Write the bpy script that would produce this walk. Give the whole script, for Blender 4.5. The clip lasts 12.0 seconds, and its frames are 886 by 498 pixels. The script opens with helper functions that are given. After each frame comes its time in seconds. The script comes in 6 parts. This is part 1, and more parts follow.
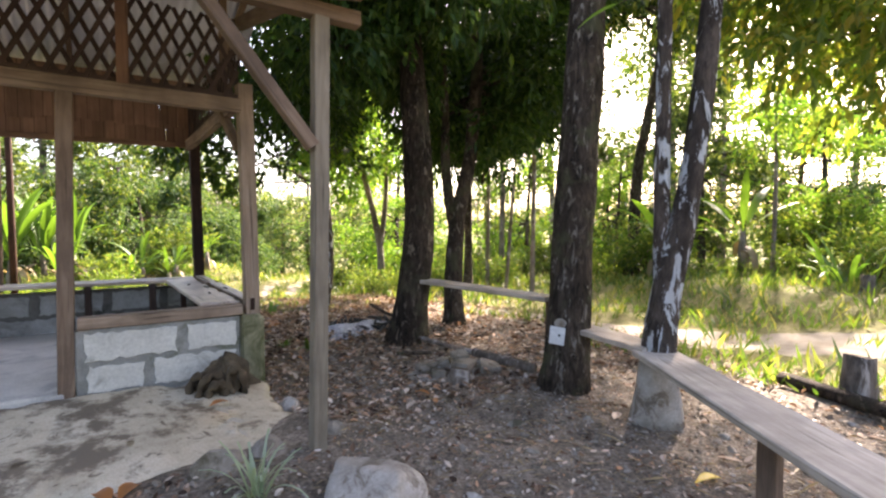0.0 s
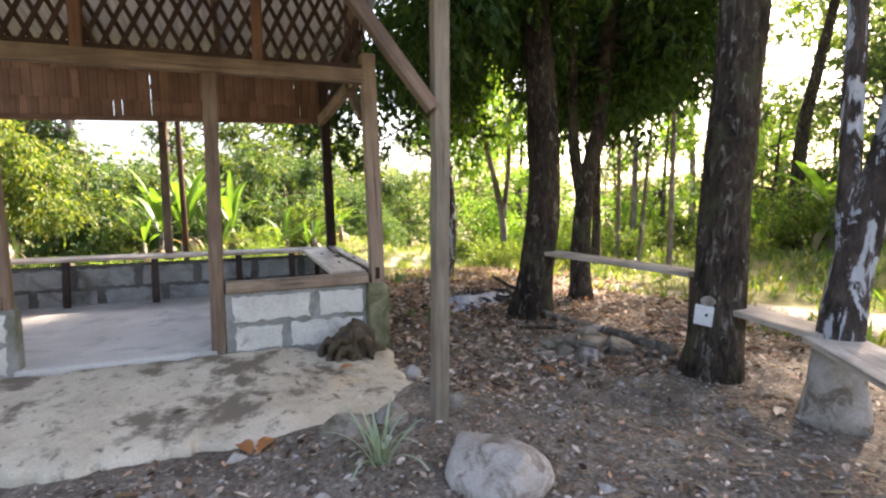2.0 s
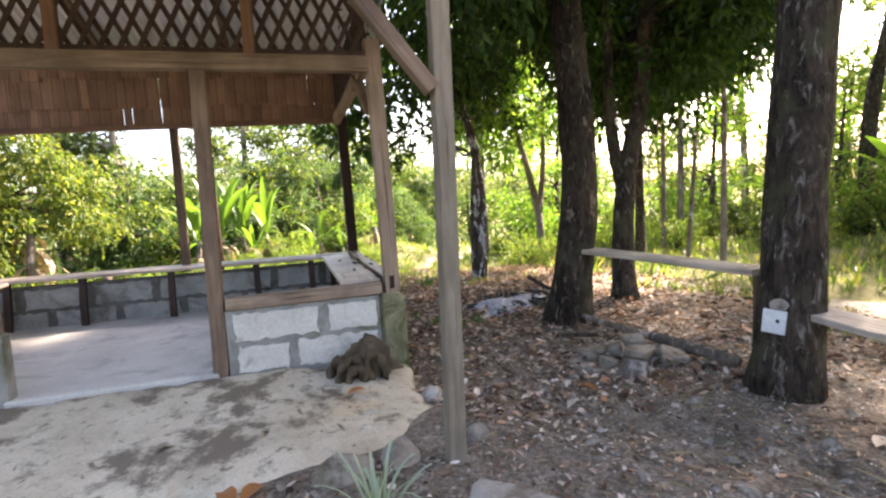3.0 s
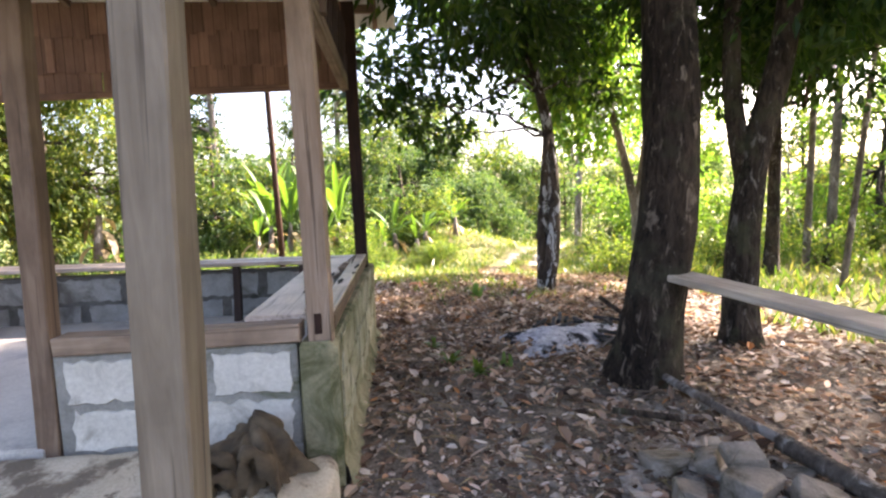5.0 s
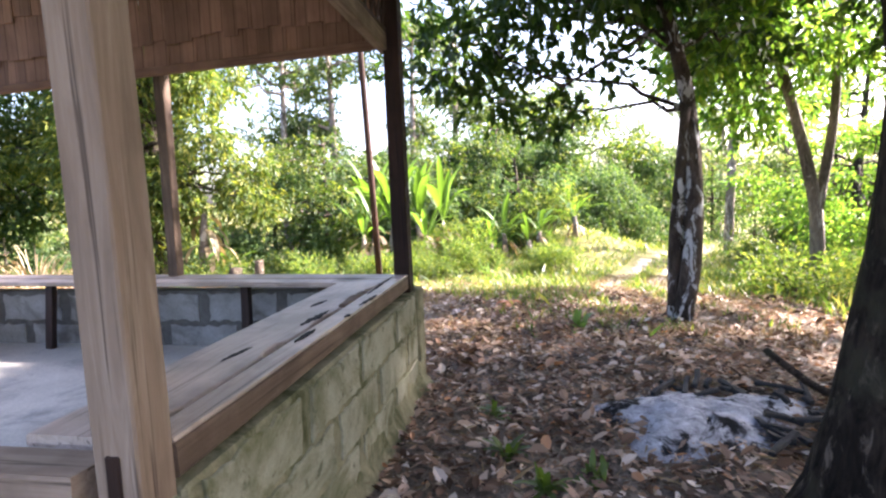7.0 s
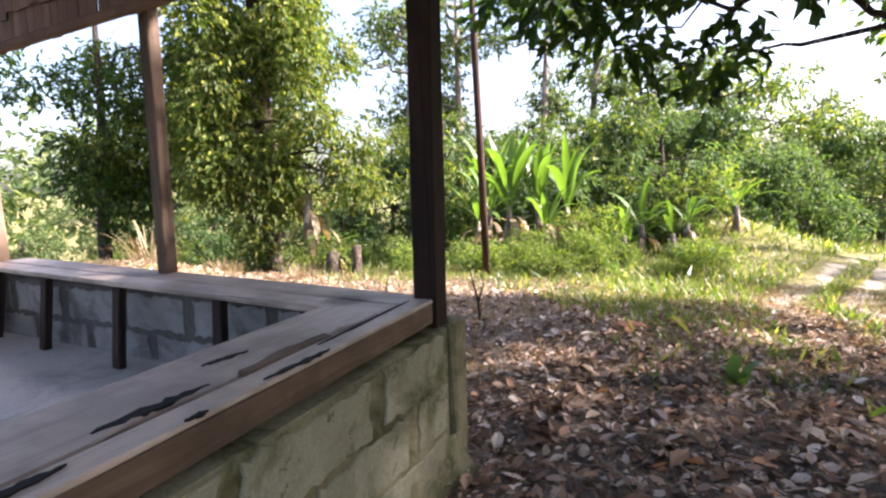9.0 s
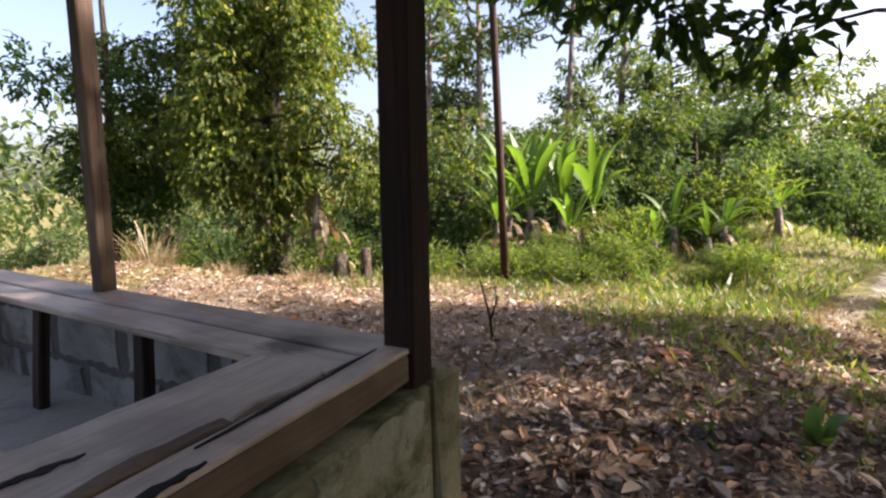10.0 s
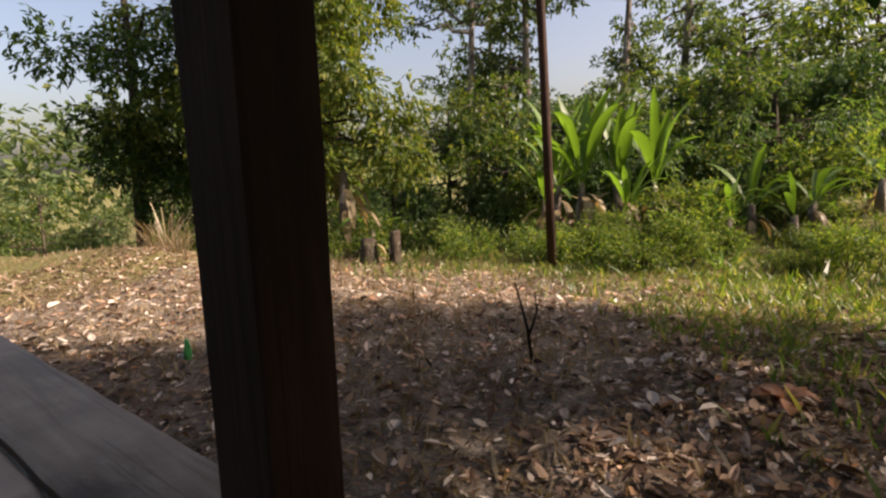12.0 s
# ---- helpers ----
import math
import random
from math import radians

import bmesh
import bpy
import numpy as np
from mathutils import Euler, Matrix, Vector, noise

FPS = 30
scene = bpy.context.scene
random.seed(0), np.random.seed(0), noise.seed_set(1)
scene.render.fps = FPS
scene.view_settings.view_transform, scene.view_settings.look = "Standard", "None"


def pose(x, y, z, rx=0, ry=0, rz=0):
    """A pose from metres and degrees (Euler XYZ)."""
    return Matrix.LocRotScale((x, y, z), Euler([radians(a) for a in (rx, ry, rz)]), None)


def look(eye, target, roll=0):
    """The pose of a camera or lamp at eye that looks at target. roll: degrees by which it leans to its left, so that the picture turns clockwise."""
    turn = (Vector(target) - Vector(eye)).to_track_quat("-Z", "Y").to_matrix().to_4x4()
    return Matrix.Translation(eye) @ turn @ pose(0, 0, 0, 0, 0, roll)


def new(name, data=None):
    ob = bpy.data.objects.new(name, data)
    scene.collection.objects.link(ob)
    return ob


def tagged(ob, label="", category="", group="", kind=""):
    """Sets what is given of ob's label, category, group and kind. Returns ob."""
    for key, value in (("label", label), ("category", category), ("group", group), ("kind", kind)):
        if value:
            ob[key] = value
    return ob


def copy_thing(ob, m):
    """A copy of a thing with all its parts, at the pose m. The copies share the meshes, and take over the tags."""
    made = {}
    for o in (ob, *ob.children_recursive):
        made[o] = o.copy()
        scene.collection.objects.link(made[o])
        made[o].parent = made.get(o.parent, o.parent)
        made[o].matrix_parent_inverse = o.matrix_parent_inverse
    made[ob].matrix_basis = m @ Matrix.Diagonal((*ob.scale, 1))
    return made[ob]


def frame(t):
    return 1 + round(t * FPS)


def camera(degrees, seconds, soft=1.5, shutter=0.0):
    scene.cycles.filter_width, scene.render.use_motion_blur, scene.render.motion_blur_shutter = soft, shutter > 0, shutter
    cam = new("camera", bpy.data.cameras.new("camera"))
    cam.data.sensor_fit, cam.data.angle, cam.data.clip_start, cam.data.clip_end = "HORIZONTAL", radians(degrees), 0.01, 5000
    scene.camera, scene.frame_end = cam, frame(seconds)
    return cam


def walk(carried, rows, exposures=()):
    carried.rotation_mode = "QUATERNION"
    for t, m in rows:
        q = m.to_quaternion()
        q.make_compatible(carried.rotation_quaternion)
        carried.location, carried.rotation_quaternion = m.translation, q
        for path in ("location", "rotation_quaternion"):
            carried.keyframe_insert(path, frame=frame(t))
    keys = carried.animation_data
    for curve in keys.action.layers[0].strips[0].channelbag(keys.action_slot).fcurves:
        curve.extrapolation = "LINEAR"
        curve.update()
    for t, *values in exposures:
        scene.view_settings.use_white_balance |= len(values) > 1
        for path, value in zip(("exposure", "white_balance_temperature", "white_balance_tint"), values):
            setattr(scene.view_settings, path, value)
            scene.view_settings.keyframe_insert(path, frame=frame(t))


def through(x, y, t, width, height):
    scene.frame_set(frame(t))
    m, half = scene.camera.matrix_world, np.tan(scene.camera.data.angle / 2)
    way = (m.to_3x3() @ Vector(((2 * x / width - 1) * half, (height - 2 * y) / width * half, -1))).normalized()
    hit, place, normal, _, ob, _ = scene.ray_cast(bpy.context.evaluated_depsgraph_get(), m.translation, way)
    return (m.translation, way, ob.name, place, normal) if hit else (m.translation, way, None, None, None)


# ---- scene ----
cam = camera(82.4, 12.0, soft=2.3)
METRES, EYE, TILT, LEAN, TURN = 7.6, 1.425, 0.0, 0.0, -34.6
ROWS = [
    (0.0, 0.0, 0.0, 0.0, 0.0, -2.34, -0.0),
    (0.5, 0.0119, -0.0097, -0.001, 1.43, -2.2, 2.11),
    (1.0, 0.0121, -0.0109, -0.0014, 7.57, -2.63, 2.16),
    (1.5, 0.0047, -0.0031, -0.0035, 12.7, -4.13, 0.8),
    (2.0, -0.0036, 0.0258, -0.0059, 13.76, -5.23, 0.85),
    (2.5, -0.0052, 0.052, -0.0063, 15.65, -5.49, 2.43),
    (4.5, 0.0229, 0.2682, -0.0003, 26.92, -5.06, 2.08),
    (5.0, 0.0154, 0.3284, -0.0054, 30.09, -6.14, 1.86),
    (5.5, 0.007, 0.3839, -0.0023, 33.79, -7.0, 2.12),
    (6.0, -0.0004, 0.4317, -0.0011, 40.27, -7.31, 1.38),
    (6.5, -0.0226, 0.4812, -0.0054, 42.59, -6.99, 1.22),
    (7.0, -0.0416, 0.5266, -0.0049, 44.54, -6.11, 2.23),
    (9.0, -0.1438, 0.6985, -0.0112, 59.99, -7.42, 1.54),
    (9.5, -0.1836, 0.7319, -0.0119, 60.44, -7.37, 0.86),
    (10.0, -0.2119, 0.7567, -0.0109, 62.54, -7.53, 1.27),
    (10.5, -0.2365, 0.7861, -0.0136, 67.72, -9.27, 1.19),
    (11.0, -0.269, 0.806, -0.0165, 67.21, -9.72, 0.59),
    (11.5, -0.2996, 0.8205, -0.0118, 64.19, -9.8, 1.21),
    (12.0, -0.3213, 0.8367, -0.013, 67.82, -10.18, 2.32),
]
# stops, kelvin and tint
EXPOSURES = [(0.0, 2.86, 6950, 22), (1.3, 2.78, 6950, 22), (2.0, 3.0, 7000, 21), (4.5, 3.2, 6750, 24), (6.5, 3.25, 6250, 26), (7.0, 3.25, 6150, 26), (9.0, 2.6, 6250, 26), (10.5, 1.56, 6900, 24), (12.0, 1.1, 7450, 24)]
walk(cam, [(t, pose(0, 0, EYE, TILT, LEAN, TURN) @ pose(METRES * x, METRES * y, METRES * z, 90 + pitch, roll, yaw)) for t, x, y, z, yaw, pitch, roll in ROWS], EXPOSURES)

# ---- light ----
SUN_TO = Vector((0.80, 0.34, 0.62)).normalized()
sky_world = bpy.data.worlds.new("sky")
scene.world = sky_world
sky_world.use_nodes = True
wt = sky_world.node_tree
wt.nodes.clear()
sky_tex = wt.nodes.new("ShaderNodeTexSky")
sky_tex.sky_type = "NISHITA"
sky_tex.sun_disc = False
sky_tex.sun_elevation = math.asin(SUN_TO.z)
sky_tex.sun_rotation = math.atan2(SUN_TO.x, SUN_TO.y)
sky_tex.air_density = 1.0
sky_tex.dust_density = 4.0
sky_tex.ozone_density = 1.0
sky_bg = wt.nodes.new("ShaderNodeBackground")
sky_bg.inputs["Strength"].default_value = 0.105
sky_out = wt.nodes.new("ShaderNodeOutputWorld")
wt.links.new(sky_tex.outputs[0], sky_bg.inputs[0])
wt.links.new(sky_bg.outputs[0], sky_out.inputs[0])
sun_data = bpy.data.lights.new("sun", "SUN")
sun_data.energy = 5.0
sun_data.angle = radians(2.0)
sun_data.color = (1.0, 0.93, 0.82)
sun_ob = new("sun", sun_data)
sun_ob.matrix_world = look(SUN_TO * 60, (0, 0, 0))


# ---- materials ----
def nodes_of(name):
    mat = bpy.data.materials.new(name)
    mat.use_nodes = True
    nt = mat.node_tree
    nt.nodes.clear()
    out = nt.nodes.new("ShaderNodeOutputMaterial")
    bs = nt.nodes.new("ShaderNodeBsdfPrincipled")
    nt.links.new(bs.outputs[0], out.inputs[0])
    return mat, nt, bs, out


def tex_coord(nt, scale=(1, 1, 1), kind="Object"):
    tc = nt.nodes.new("ShaderNodeTexCoord")
    mp = nt.nodes.new("ShaderNodeMapping")
    mp.inputs["Scale"].default_value = scale
    nt.links.new(tc.outputs[kind], mp.inputs[0])
    return mp.outputs[0]


def world_coord(nt, scale=(1, 1, 1)):
    geo = nt.nodes.new("ShaderNodeNewGeometry")
    mp = nt.nodes.new("ShaderNodeMapping")
    mp.inputs["Scale"].default_value = scale
    nt.links.new(geo.outputs["Position"], mp.inputs[0])
    return mp.outputs[0]


def noise_tex(nt, vec, scale, detail=6, rough=0.6, dist=0.0):
    n = nt.nodes.new("ShaderNodeTexNoise")
    n.inputs["Scale"].default_value = scale
    n.inputs["Detail"].default_value = detail
    n.inputs["Roughness"].default_value = rough
    n.inputs["Distortion"].default_value = dist
    nt.links.new(vec, n.inputs["Vector"])
    return n.outputs[0]


def ramp(nt, fac, stops):
    r = nt.nodes.new("ShaderNodeValToRGB")
    els = r.color_ramp.elements
    while len(els) < len(stops):
        els.new(0.5)
    for e, (p, c) in zip(els, stops):
        e.position = p
        e.color = (*c, 1) if len(c) == 3 else c
    nt.links.new(fac, r.inputs[0])
    return r.outputs[0]


def grey(v):
    return (v, v, v)


def mix(nt, fac, a, b, mode="MIX"):
    m = nt.nodes.new("ShaderNodeMix")
    m.data_type = "RGBA"
    m.blend_type = mode
    m.clamp_factor = True
    if isinstance(fac, (int, float)):
        m.inputs[0].default_value = fac
    else:
        nt.links.new(fac, m.inputs[0])
    for sock, v in ((m.inputs[6], a), (m.inputs[7], b)):
        if isinstance(v, tuple):
            sock.default_value = (*v, 1)
        else:
            nt.links.new(v, sock)
    return m.outputs[2]


def relief(nt, bs, height, strength, dist=0.01):
    b = nt.nodes.new("ShaderNodeBump")
    b.inputs["Strength"].default_value = strength
    b.inputs["Distance"].default_value = dist
    nt.links.new(height, b.inputs["Height"])
    nt.links.new(b.outputs[0], bs.inputs["Normal"])


def obj_random(nt):
    return nt.nodes.new("ShaderNodeObjectInfo").outputs["Random"]


def wood_mat(name, dark, mid, light, stain=0.5, rough=0.8):
    """Weathered sawn timber; the grain runs along the piece's own z."""
    mat, nt, bs, out = nodes_of(name)
    v = tex_coord(nt, (17, 17, 1.6))
    grain = noise_tex(nt, v, 1.0, 9, 0.62, 1.3)
    col = ramp(nt, grain, [(0.2, dark), (0.5, mid), (0.82, light)])
    blot = noise_tex(nt, world_coord(nt, (1, 1, 0.7)), 3.0, 5, 0.6)
    bf = ramp(nt, blot, [(0.42, grey(0)), (0.62, grey(1))])
    m1 = nt.nodes.new("ShaderNodeMath")
    m1.operation = "MULTIPLY"
    nt.links.new(bf, m1.inputs[0])
    m1.inputs[1].default_value = stain
    col = mix(nt, m1.outputs[0], col, tuple(c * 0.45 for c in dark))
    rnd = ramp(nt, obj_random(nt), [(0.0, grey(0.72)), (1.0, grey(1.15))])
    col = mix(nt, 1.0, col, rnd, "MULTIPLY")
    crack = noise_tex(nt, tex_coord(nt, (46, 46, 0.9)), 1.0, 4, 0.55, 0.5)
    cf = ramp(nt, crack, [(0.60, grey(0)), (0.68, grey(0.75))])
    col = mix(nt, cf, col, tuple(c * 0.35 for c in dark))
    nt.links.new(col, bs.inputs["Base Color"])
    bs.inputs["Roughness"].default_value = rough
    bs.inputs["Specular IOR Level"].default_value = 0.25
    fine = noise_tex(nt, tex_coord(nt, (120, 120, 4)), 1.0, 5, 0.7)
    relief(nt, bs, fine, 0.5, 0.006)
    return mat


def mineral_mat(name, stops, scale=4.0, fine=60.0, stain=None, stain_scale=2.2, stain_at=(0.5, 0.62), bump=0.5, rough=0.9, specks=None, swirl=0.8):
    mat, nt, bs, out = nodes_of(name)
    v = world_coord(nt)
    col = ramp(nt, noise_tex(nt, v, scale, 7, 0.65, 0.3), stops)
    g = ramp(nt, noise_tex(nt, v, fine, 3, 0.7), [(0.3, grey(0.84)), (0.7, grey(1.10))])
    col = mix(nt, 1.0, col, g, "MULTIPLY")
    if stain:
        s = ramp(nt, noise_tex(nt, v, stain_scale, 8, 0.68, swirl), [(stain_at[0], grey(0)), (stain_at[1], grey(1))])
        col = mix(nt, s, col, stain)
    if specks:
        k = ramp(nt, noise_tex(nt, v, 11.0, 6, 0.7, 0.5), [(0.58, grey(0)), (0.66, grey(0.85))])
        col = mix(nt, k, col, specks)
    nt.links.new(col, bs.inputs["Base Color"])
    bs.inputs["Roughness"].default_value = rough
    bs.inputs["Specular IOR Level"].default_value = 0.2
    relief(nt, bs, noise_tex(nt, v, fine * 0.5, 6, 0.7), bump, 0.01)
    return mat


def leaf_mat(name, stops, through=0.45, tint=(1.15, 1.2, 0.45), rough=0.45, spec=0.4):
    """Thin leaves: some light passes through the blade."""
    mat, nt, bs, out = nodes_of(name)
    geo = nt.nodes.new("ShaderNodeNewGeometry")
    col = ramp(nt, geo.outputs["Random Per Island"], stops)
    big = ramp(nt, noise_tex(nt, world_coord(nt), 0.8, 3, 0.5), [(0.3, grey(0.7)), (0.7, grey(1.25))])
    col = mix(nt, 1.0, col, big, "MULTIPLY")
    nt.links.new(col, bs.inputs["Base Color"])
    bs.inputs["Roughness"].default_value = rough
    bs.inputs["Specular IOR Level"].default_value = spec
    tr = nt.nodes.new("ShaderNodeBsdfTranslucent")
    warm = mix(nt, 1.0, col, tint, "MULTIPLY")
    bright = mix(nt, 1.0, warm, grey(2.2), "MULTIPLY")
    nt.links.new(bright, tr.inputs[0])
    mx = nt.nodes.new("ShaderNodeMixShader")
    mx.inputs[0].default_value = through
    nt.links.new(bs.outputs[0], mx.inputs[1])
    nt.links.new(tr.outputs[0], mx.inputs[2])
    nt.links.new(mx.outputs[0], out.inputs[0])
    return mat


def bark_mat(name, dark, light, patch, patch_at=(0.62, 0.68), patch_scale=6.0, moss=None):
    mat, nt, bs, out = nodes_of(name)
    v = world_coord(nt, (1, 1, 0.28))
    col = ramp(nt, noise_tex(nt, v, 20.0, 9, 0.72, 0.9), [(0.36, dark), (0.66, light)])
    broad = ramp(nt, noise_tex(nt, world_coord(nt, (1, 1, 0.5)), 3.6, 5, 0.6), [(0.35, grey(0.45)), (0.65, grey(1.25))])
    col = mix(nt, 1.0, col, broad, "MULTIPLY")
    p = ramp(nt, noise_tex(nt, world_coord(nt, (1, 1, 0.38)), patch_scale, 8, 0.68, 0.8), [(patch_at[0], grey(0)), (patch_at[1], grey(1))])
    col = mix(nt, p, col, patch)
    if moss:
        q = ramp(nt, noise_tex(nt, world_coord(nt), 3.3, 5, 0.6), [(0.52, grey(0)), (0.66, grey(0.8))])
        col = mix(nt, q, col, moss)
    nt.links.new(col, bs.inputs["Base Color"])
    bs.inputs["Roughness"].default_value = 0.9
    bs.inputs["Specular IOR Level"].default_value = 0.2
    relief(nt, bs, noise_tex(nt, v, 24.0, 9, 0.75, 0.8), 1.0, 0.06)
    return mat


WOOD = wood_mat("weathered_wood", (0.105, 0.070, 0.048), (0.20, 0.135, 0.092), (0.32, 0.235, 0.165), 0.5)
WOOD_PALE = wood_mat("grey_pale_wood", (0.27, 0.22, 0.17), (0.42, 0.355, 0.285), (0.56, 0.49, 0.41), 0.35)
WOOD_TAN = wood_mat("tan_wood", (0.165, 0.110, 0.074), (0.285, 0.205, 0.145), (0.42, 0.325, 0.245), 0.45)
# rotten wood, taken near-black so flat slivers show the shade inside holes
ROT = wood_mat("rotten_wood_hole_shade", (0.006, 0.005, 0.004), (0.012, 0.009, 0.007), (0.030, 0.021, 0.015), 0.85)
# brown wood, darkened further so the colour carries the far post's shade
WOOD_DARK = wood_mat("dark_brown_wood_with_shade", (0.018, 0.008, 0.005), (0.040, 0.019, 0.012), (0.074, 0.038, 0.024), 0.5)
WOOD_POST = wood_mat("grey_tan_post_wood", (0.138, 0.106, 0.072), (0.245, 0.202, 0.146), (0.365, 0.308, 0.232), 0.35)
BENCHTOP = wood_mat("worn_bench_board", (0.30, 0.225, 0.175), (0.52, 0.415, 0.335), (0.66, 0.555, 0.47), 0.5, 0.40)


def add_burn(mat, place, radius):
    """A ragged red-brown scorch round one place on a board."""
    nt = mat.node_tree
    bs = next(n for n in nt.nodes if n.type == "BSDF_PRINCIPLED")
    old = bs.inputs["Base Color"].links[0].from_socket
    geo = nt.nodes.new("ShaderNodeNewGeometry")
    dist = nt.nodes.new("ShaderNodeVectorMath")
    dist.operation = "DISTANCE"
    dist.inputs[1].default_value = place
    nt.links.new(geo.outputs["Position"], dist.inputs[0])
    rag = nt.nodes.new("ShaderNodeMath")
    rag.operation = "MULTIPLY_ADD"
    nt.links.new(noise_tex(nt, world_coord(nt, (1, 2.5, 1)), 11.0, 6, 0.65, 0.8), rag.inputs[0])
    rag.inputs[1].default_value = radius * 1.5
    nt.links.new(dist.outputs["Value"], rag.inputs[2])
    f = ramp(nt, rag.outputs[0], [(radius * 1.25, grey(0.8)), (radius * 1.9, grey(0))])
    nt.links.new(mix(nt, f, old, (0.055, 0.030, 0.020)), bs.inputs["Base Color"])


add_burn(BENCHTOP, (0.72, 6.86, 0.817), 0.12)
PANEL = wood_mat("red_brown_board", (0.16, 0.085, 0.056), (0.26, 0.148, 0.098), (0.36, 0.22, 0.148), 0.35)
LATH = wood_mat("lattice_lath", (0.035, 0.021, 0.017), (0.060, 0.038, 0.030), (0.10, 0.066, 0.052), 0.4)
BLOCK = mineral_mat("white_block", [(0.3, (0.46, 0.44, 0.385)), (0.7, (0.61, 0.585, 0.52))], 5, 40, (0.29, 0.27, 0.23), 2.6, (0.54, 0.68), 0.45)
# grey block, lowered in tone to carry the shade under the bench
BLOCK_GREY = mineral_mat("grey_block_with_shade", [(0.3, (0.20, 0.195, 0.18)), (0.7, (0.33, 0.325, 0.305))], 5, 80, (0.12, 0.11, 0.095), 2.6, (0.52, 0.68), 0.4)
MORTAR = mineral_mat("mortar", [(0.3, (0.20, 0.195, 0.17)), (0.7, (0.32, 0.31, 0.28))], 7, 70, (0.10, 0.105, 0.06), 1.7, (0.53, 0.66), 0.7)
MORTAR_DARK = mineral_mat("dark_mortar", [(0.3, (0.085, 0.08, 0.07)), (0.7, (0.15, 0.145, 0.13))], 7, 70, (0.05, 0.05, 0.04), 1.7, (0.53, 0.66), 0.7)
MOSSY_BLOCK = mineral_mat("mossy_block", [(0.3, (0.25, 0.245, 0.17)), (0.7, (0.40, 0.385, 0.285))], 4, 80, (0.12, 0.12, 0.052), 2.4, (0.46, 0.64), 0.6, 0.9, (0.10, 0.10, 0.055))
MOSSY = mineral_mat("mossy_render", [(0.3, (0.16, 0.15, 0.085)), (0.7, (0.31, 0.285, 0.18))], 6, 60, (0.065, 0.072, 0.028), 3.0, (0.46, 0.62), 0.7)
CONCRETE = mineral_mat("worn_concrete", [(0.25, (0.34, 0.285, 0.20)), (0.5, (0.50, 0.44, 0.33)), (0.8, (0.63, 0.57, 0.45))], 2.6, 70, (0.17, 0.138, 0.10), 2.9, (0.51, 0.60), 0.9, 0.9, (0.13, 0.10, 0.07), 0.0)
FLOOR = mineral_mat("dusty_floor", [(0.25, (0.44, 0.415, 0.36)), (0.75, (0.61, 0.58, 0.515))], 3.0, 60, (0.30, 0.285, 0.26), 2.2, (0.52, 0.68), 0.4, 0.7)
STONE = mineral_mat("field_stone", [(0.3, (0.165, 0.14, 0.108)), (0.7, (0.31, 0.27, 0.22))], 7, 60, (0.075, 0.065, 0.04), 4.0, (0.5, 0.64), 0.8)
PALE_STONE = mineral_mat("pale_stone", [(0.3, (0.25, 0.22, 0.18)), (0.7, (0.42, 0.38, 0.33))], 7, 60, (0.15, 0.12, 0.09), 5.0, (0.50, 0.60), 0.8)
ASH = mineral_mat("grey_ash", [(0.3, (0.20, 0.20, 0.22)), (0.5, (0.40, 0.41, 0.44)), (0.72, (0.66, 0.68, 0.72))], 14, 60, (0.016, 0.015, 0.015), 3.2, (0.51, 0.57), 1.0, 0.95, (0.06, 0.055, 0.055))
BARK = bark_mat("brown_bark", (0.016, 0.012, 0.008), (0.12, 0.088, 0.064), (0.27, 0.24, 0.20), (0.56, 0.66), 17.0, (0.085, 0.085, 0.045))
BARK_DARK = bark_mat("dark_bark", (0.012, 0.008, 0.006), (0.092, 0.066, 0.047), (0.24, 0.19, 0.145), (0.56, 0.66), 15.0, (0.07, 0.065, 0.04))
BARK_WHITE = bark_mat("lichen_bark", (0.045, 0.034, 0.027), (0.14, 0.11, 0.088), (0.56, 0.57, 0.57), (0.54, 0.58), 9.0)
BARK_PALE = bark_mat("pale_bark", (0.15, 0.12, 0.095), (0.34, 0.285, 0.235), (0.50, 0.45, 0.40), (0.55, 0.62), 6.0)
LEAF_DARK = leaf_mat("dark_green_leaf", [(0, (0.014, 0.034, 0.008)), (0.6, (0.030, 0.064, 0.013)), (1, (0.062, 0.10, 0.02))], 0.24, spec=0.2)
# the last, yellow stop puts sunlit highlights into some leaves' colour
LEAF_MID = leaf_mat("green_leaf", [(0, (0.022, 0.046, 0.010)), (0.6, (0.048, 0.085, 0.016)), (1, (0.16, 0.17, 0.03))], 0.34)
LEAF_LIGHT = leaf_mat("light_green_leaf", [(0, (0.050, 0.100, 0.018)), (0.6, (0.095, 0.150, 0.026)), (1, (0.18, 0.20, 0.04))], 0.5, (1.0, 1.2, 0.5))
LEAF_YELLOW = leaf_mat("yellow_green_leaf", [(0, (0.06, 0.11, 0.02)), (0.6, (0.13, 0.175, 0.032)), (1, (0.27, 0.23, 0.05))], 0.45)
LEAF_MOUND = leaf_mat("climber_leaf", [(0, (0.028, 0.060, 0.026)), (0.6, (0.060, 0.105, 0.042)), (1, (0.125, 0.165, 0.060))], 0.28, rough=0.6, spec=0.15)
LEAF_BUSH = leaf_mat("bush_leaf", [(0, (0.040, 0.080, 0.018)), (0.6, (0.085, 0.125, 0.030)), (1, (0.17, 0.18, 0.05))], 0.4, rough=0.55, spec=0.2)
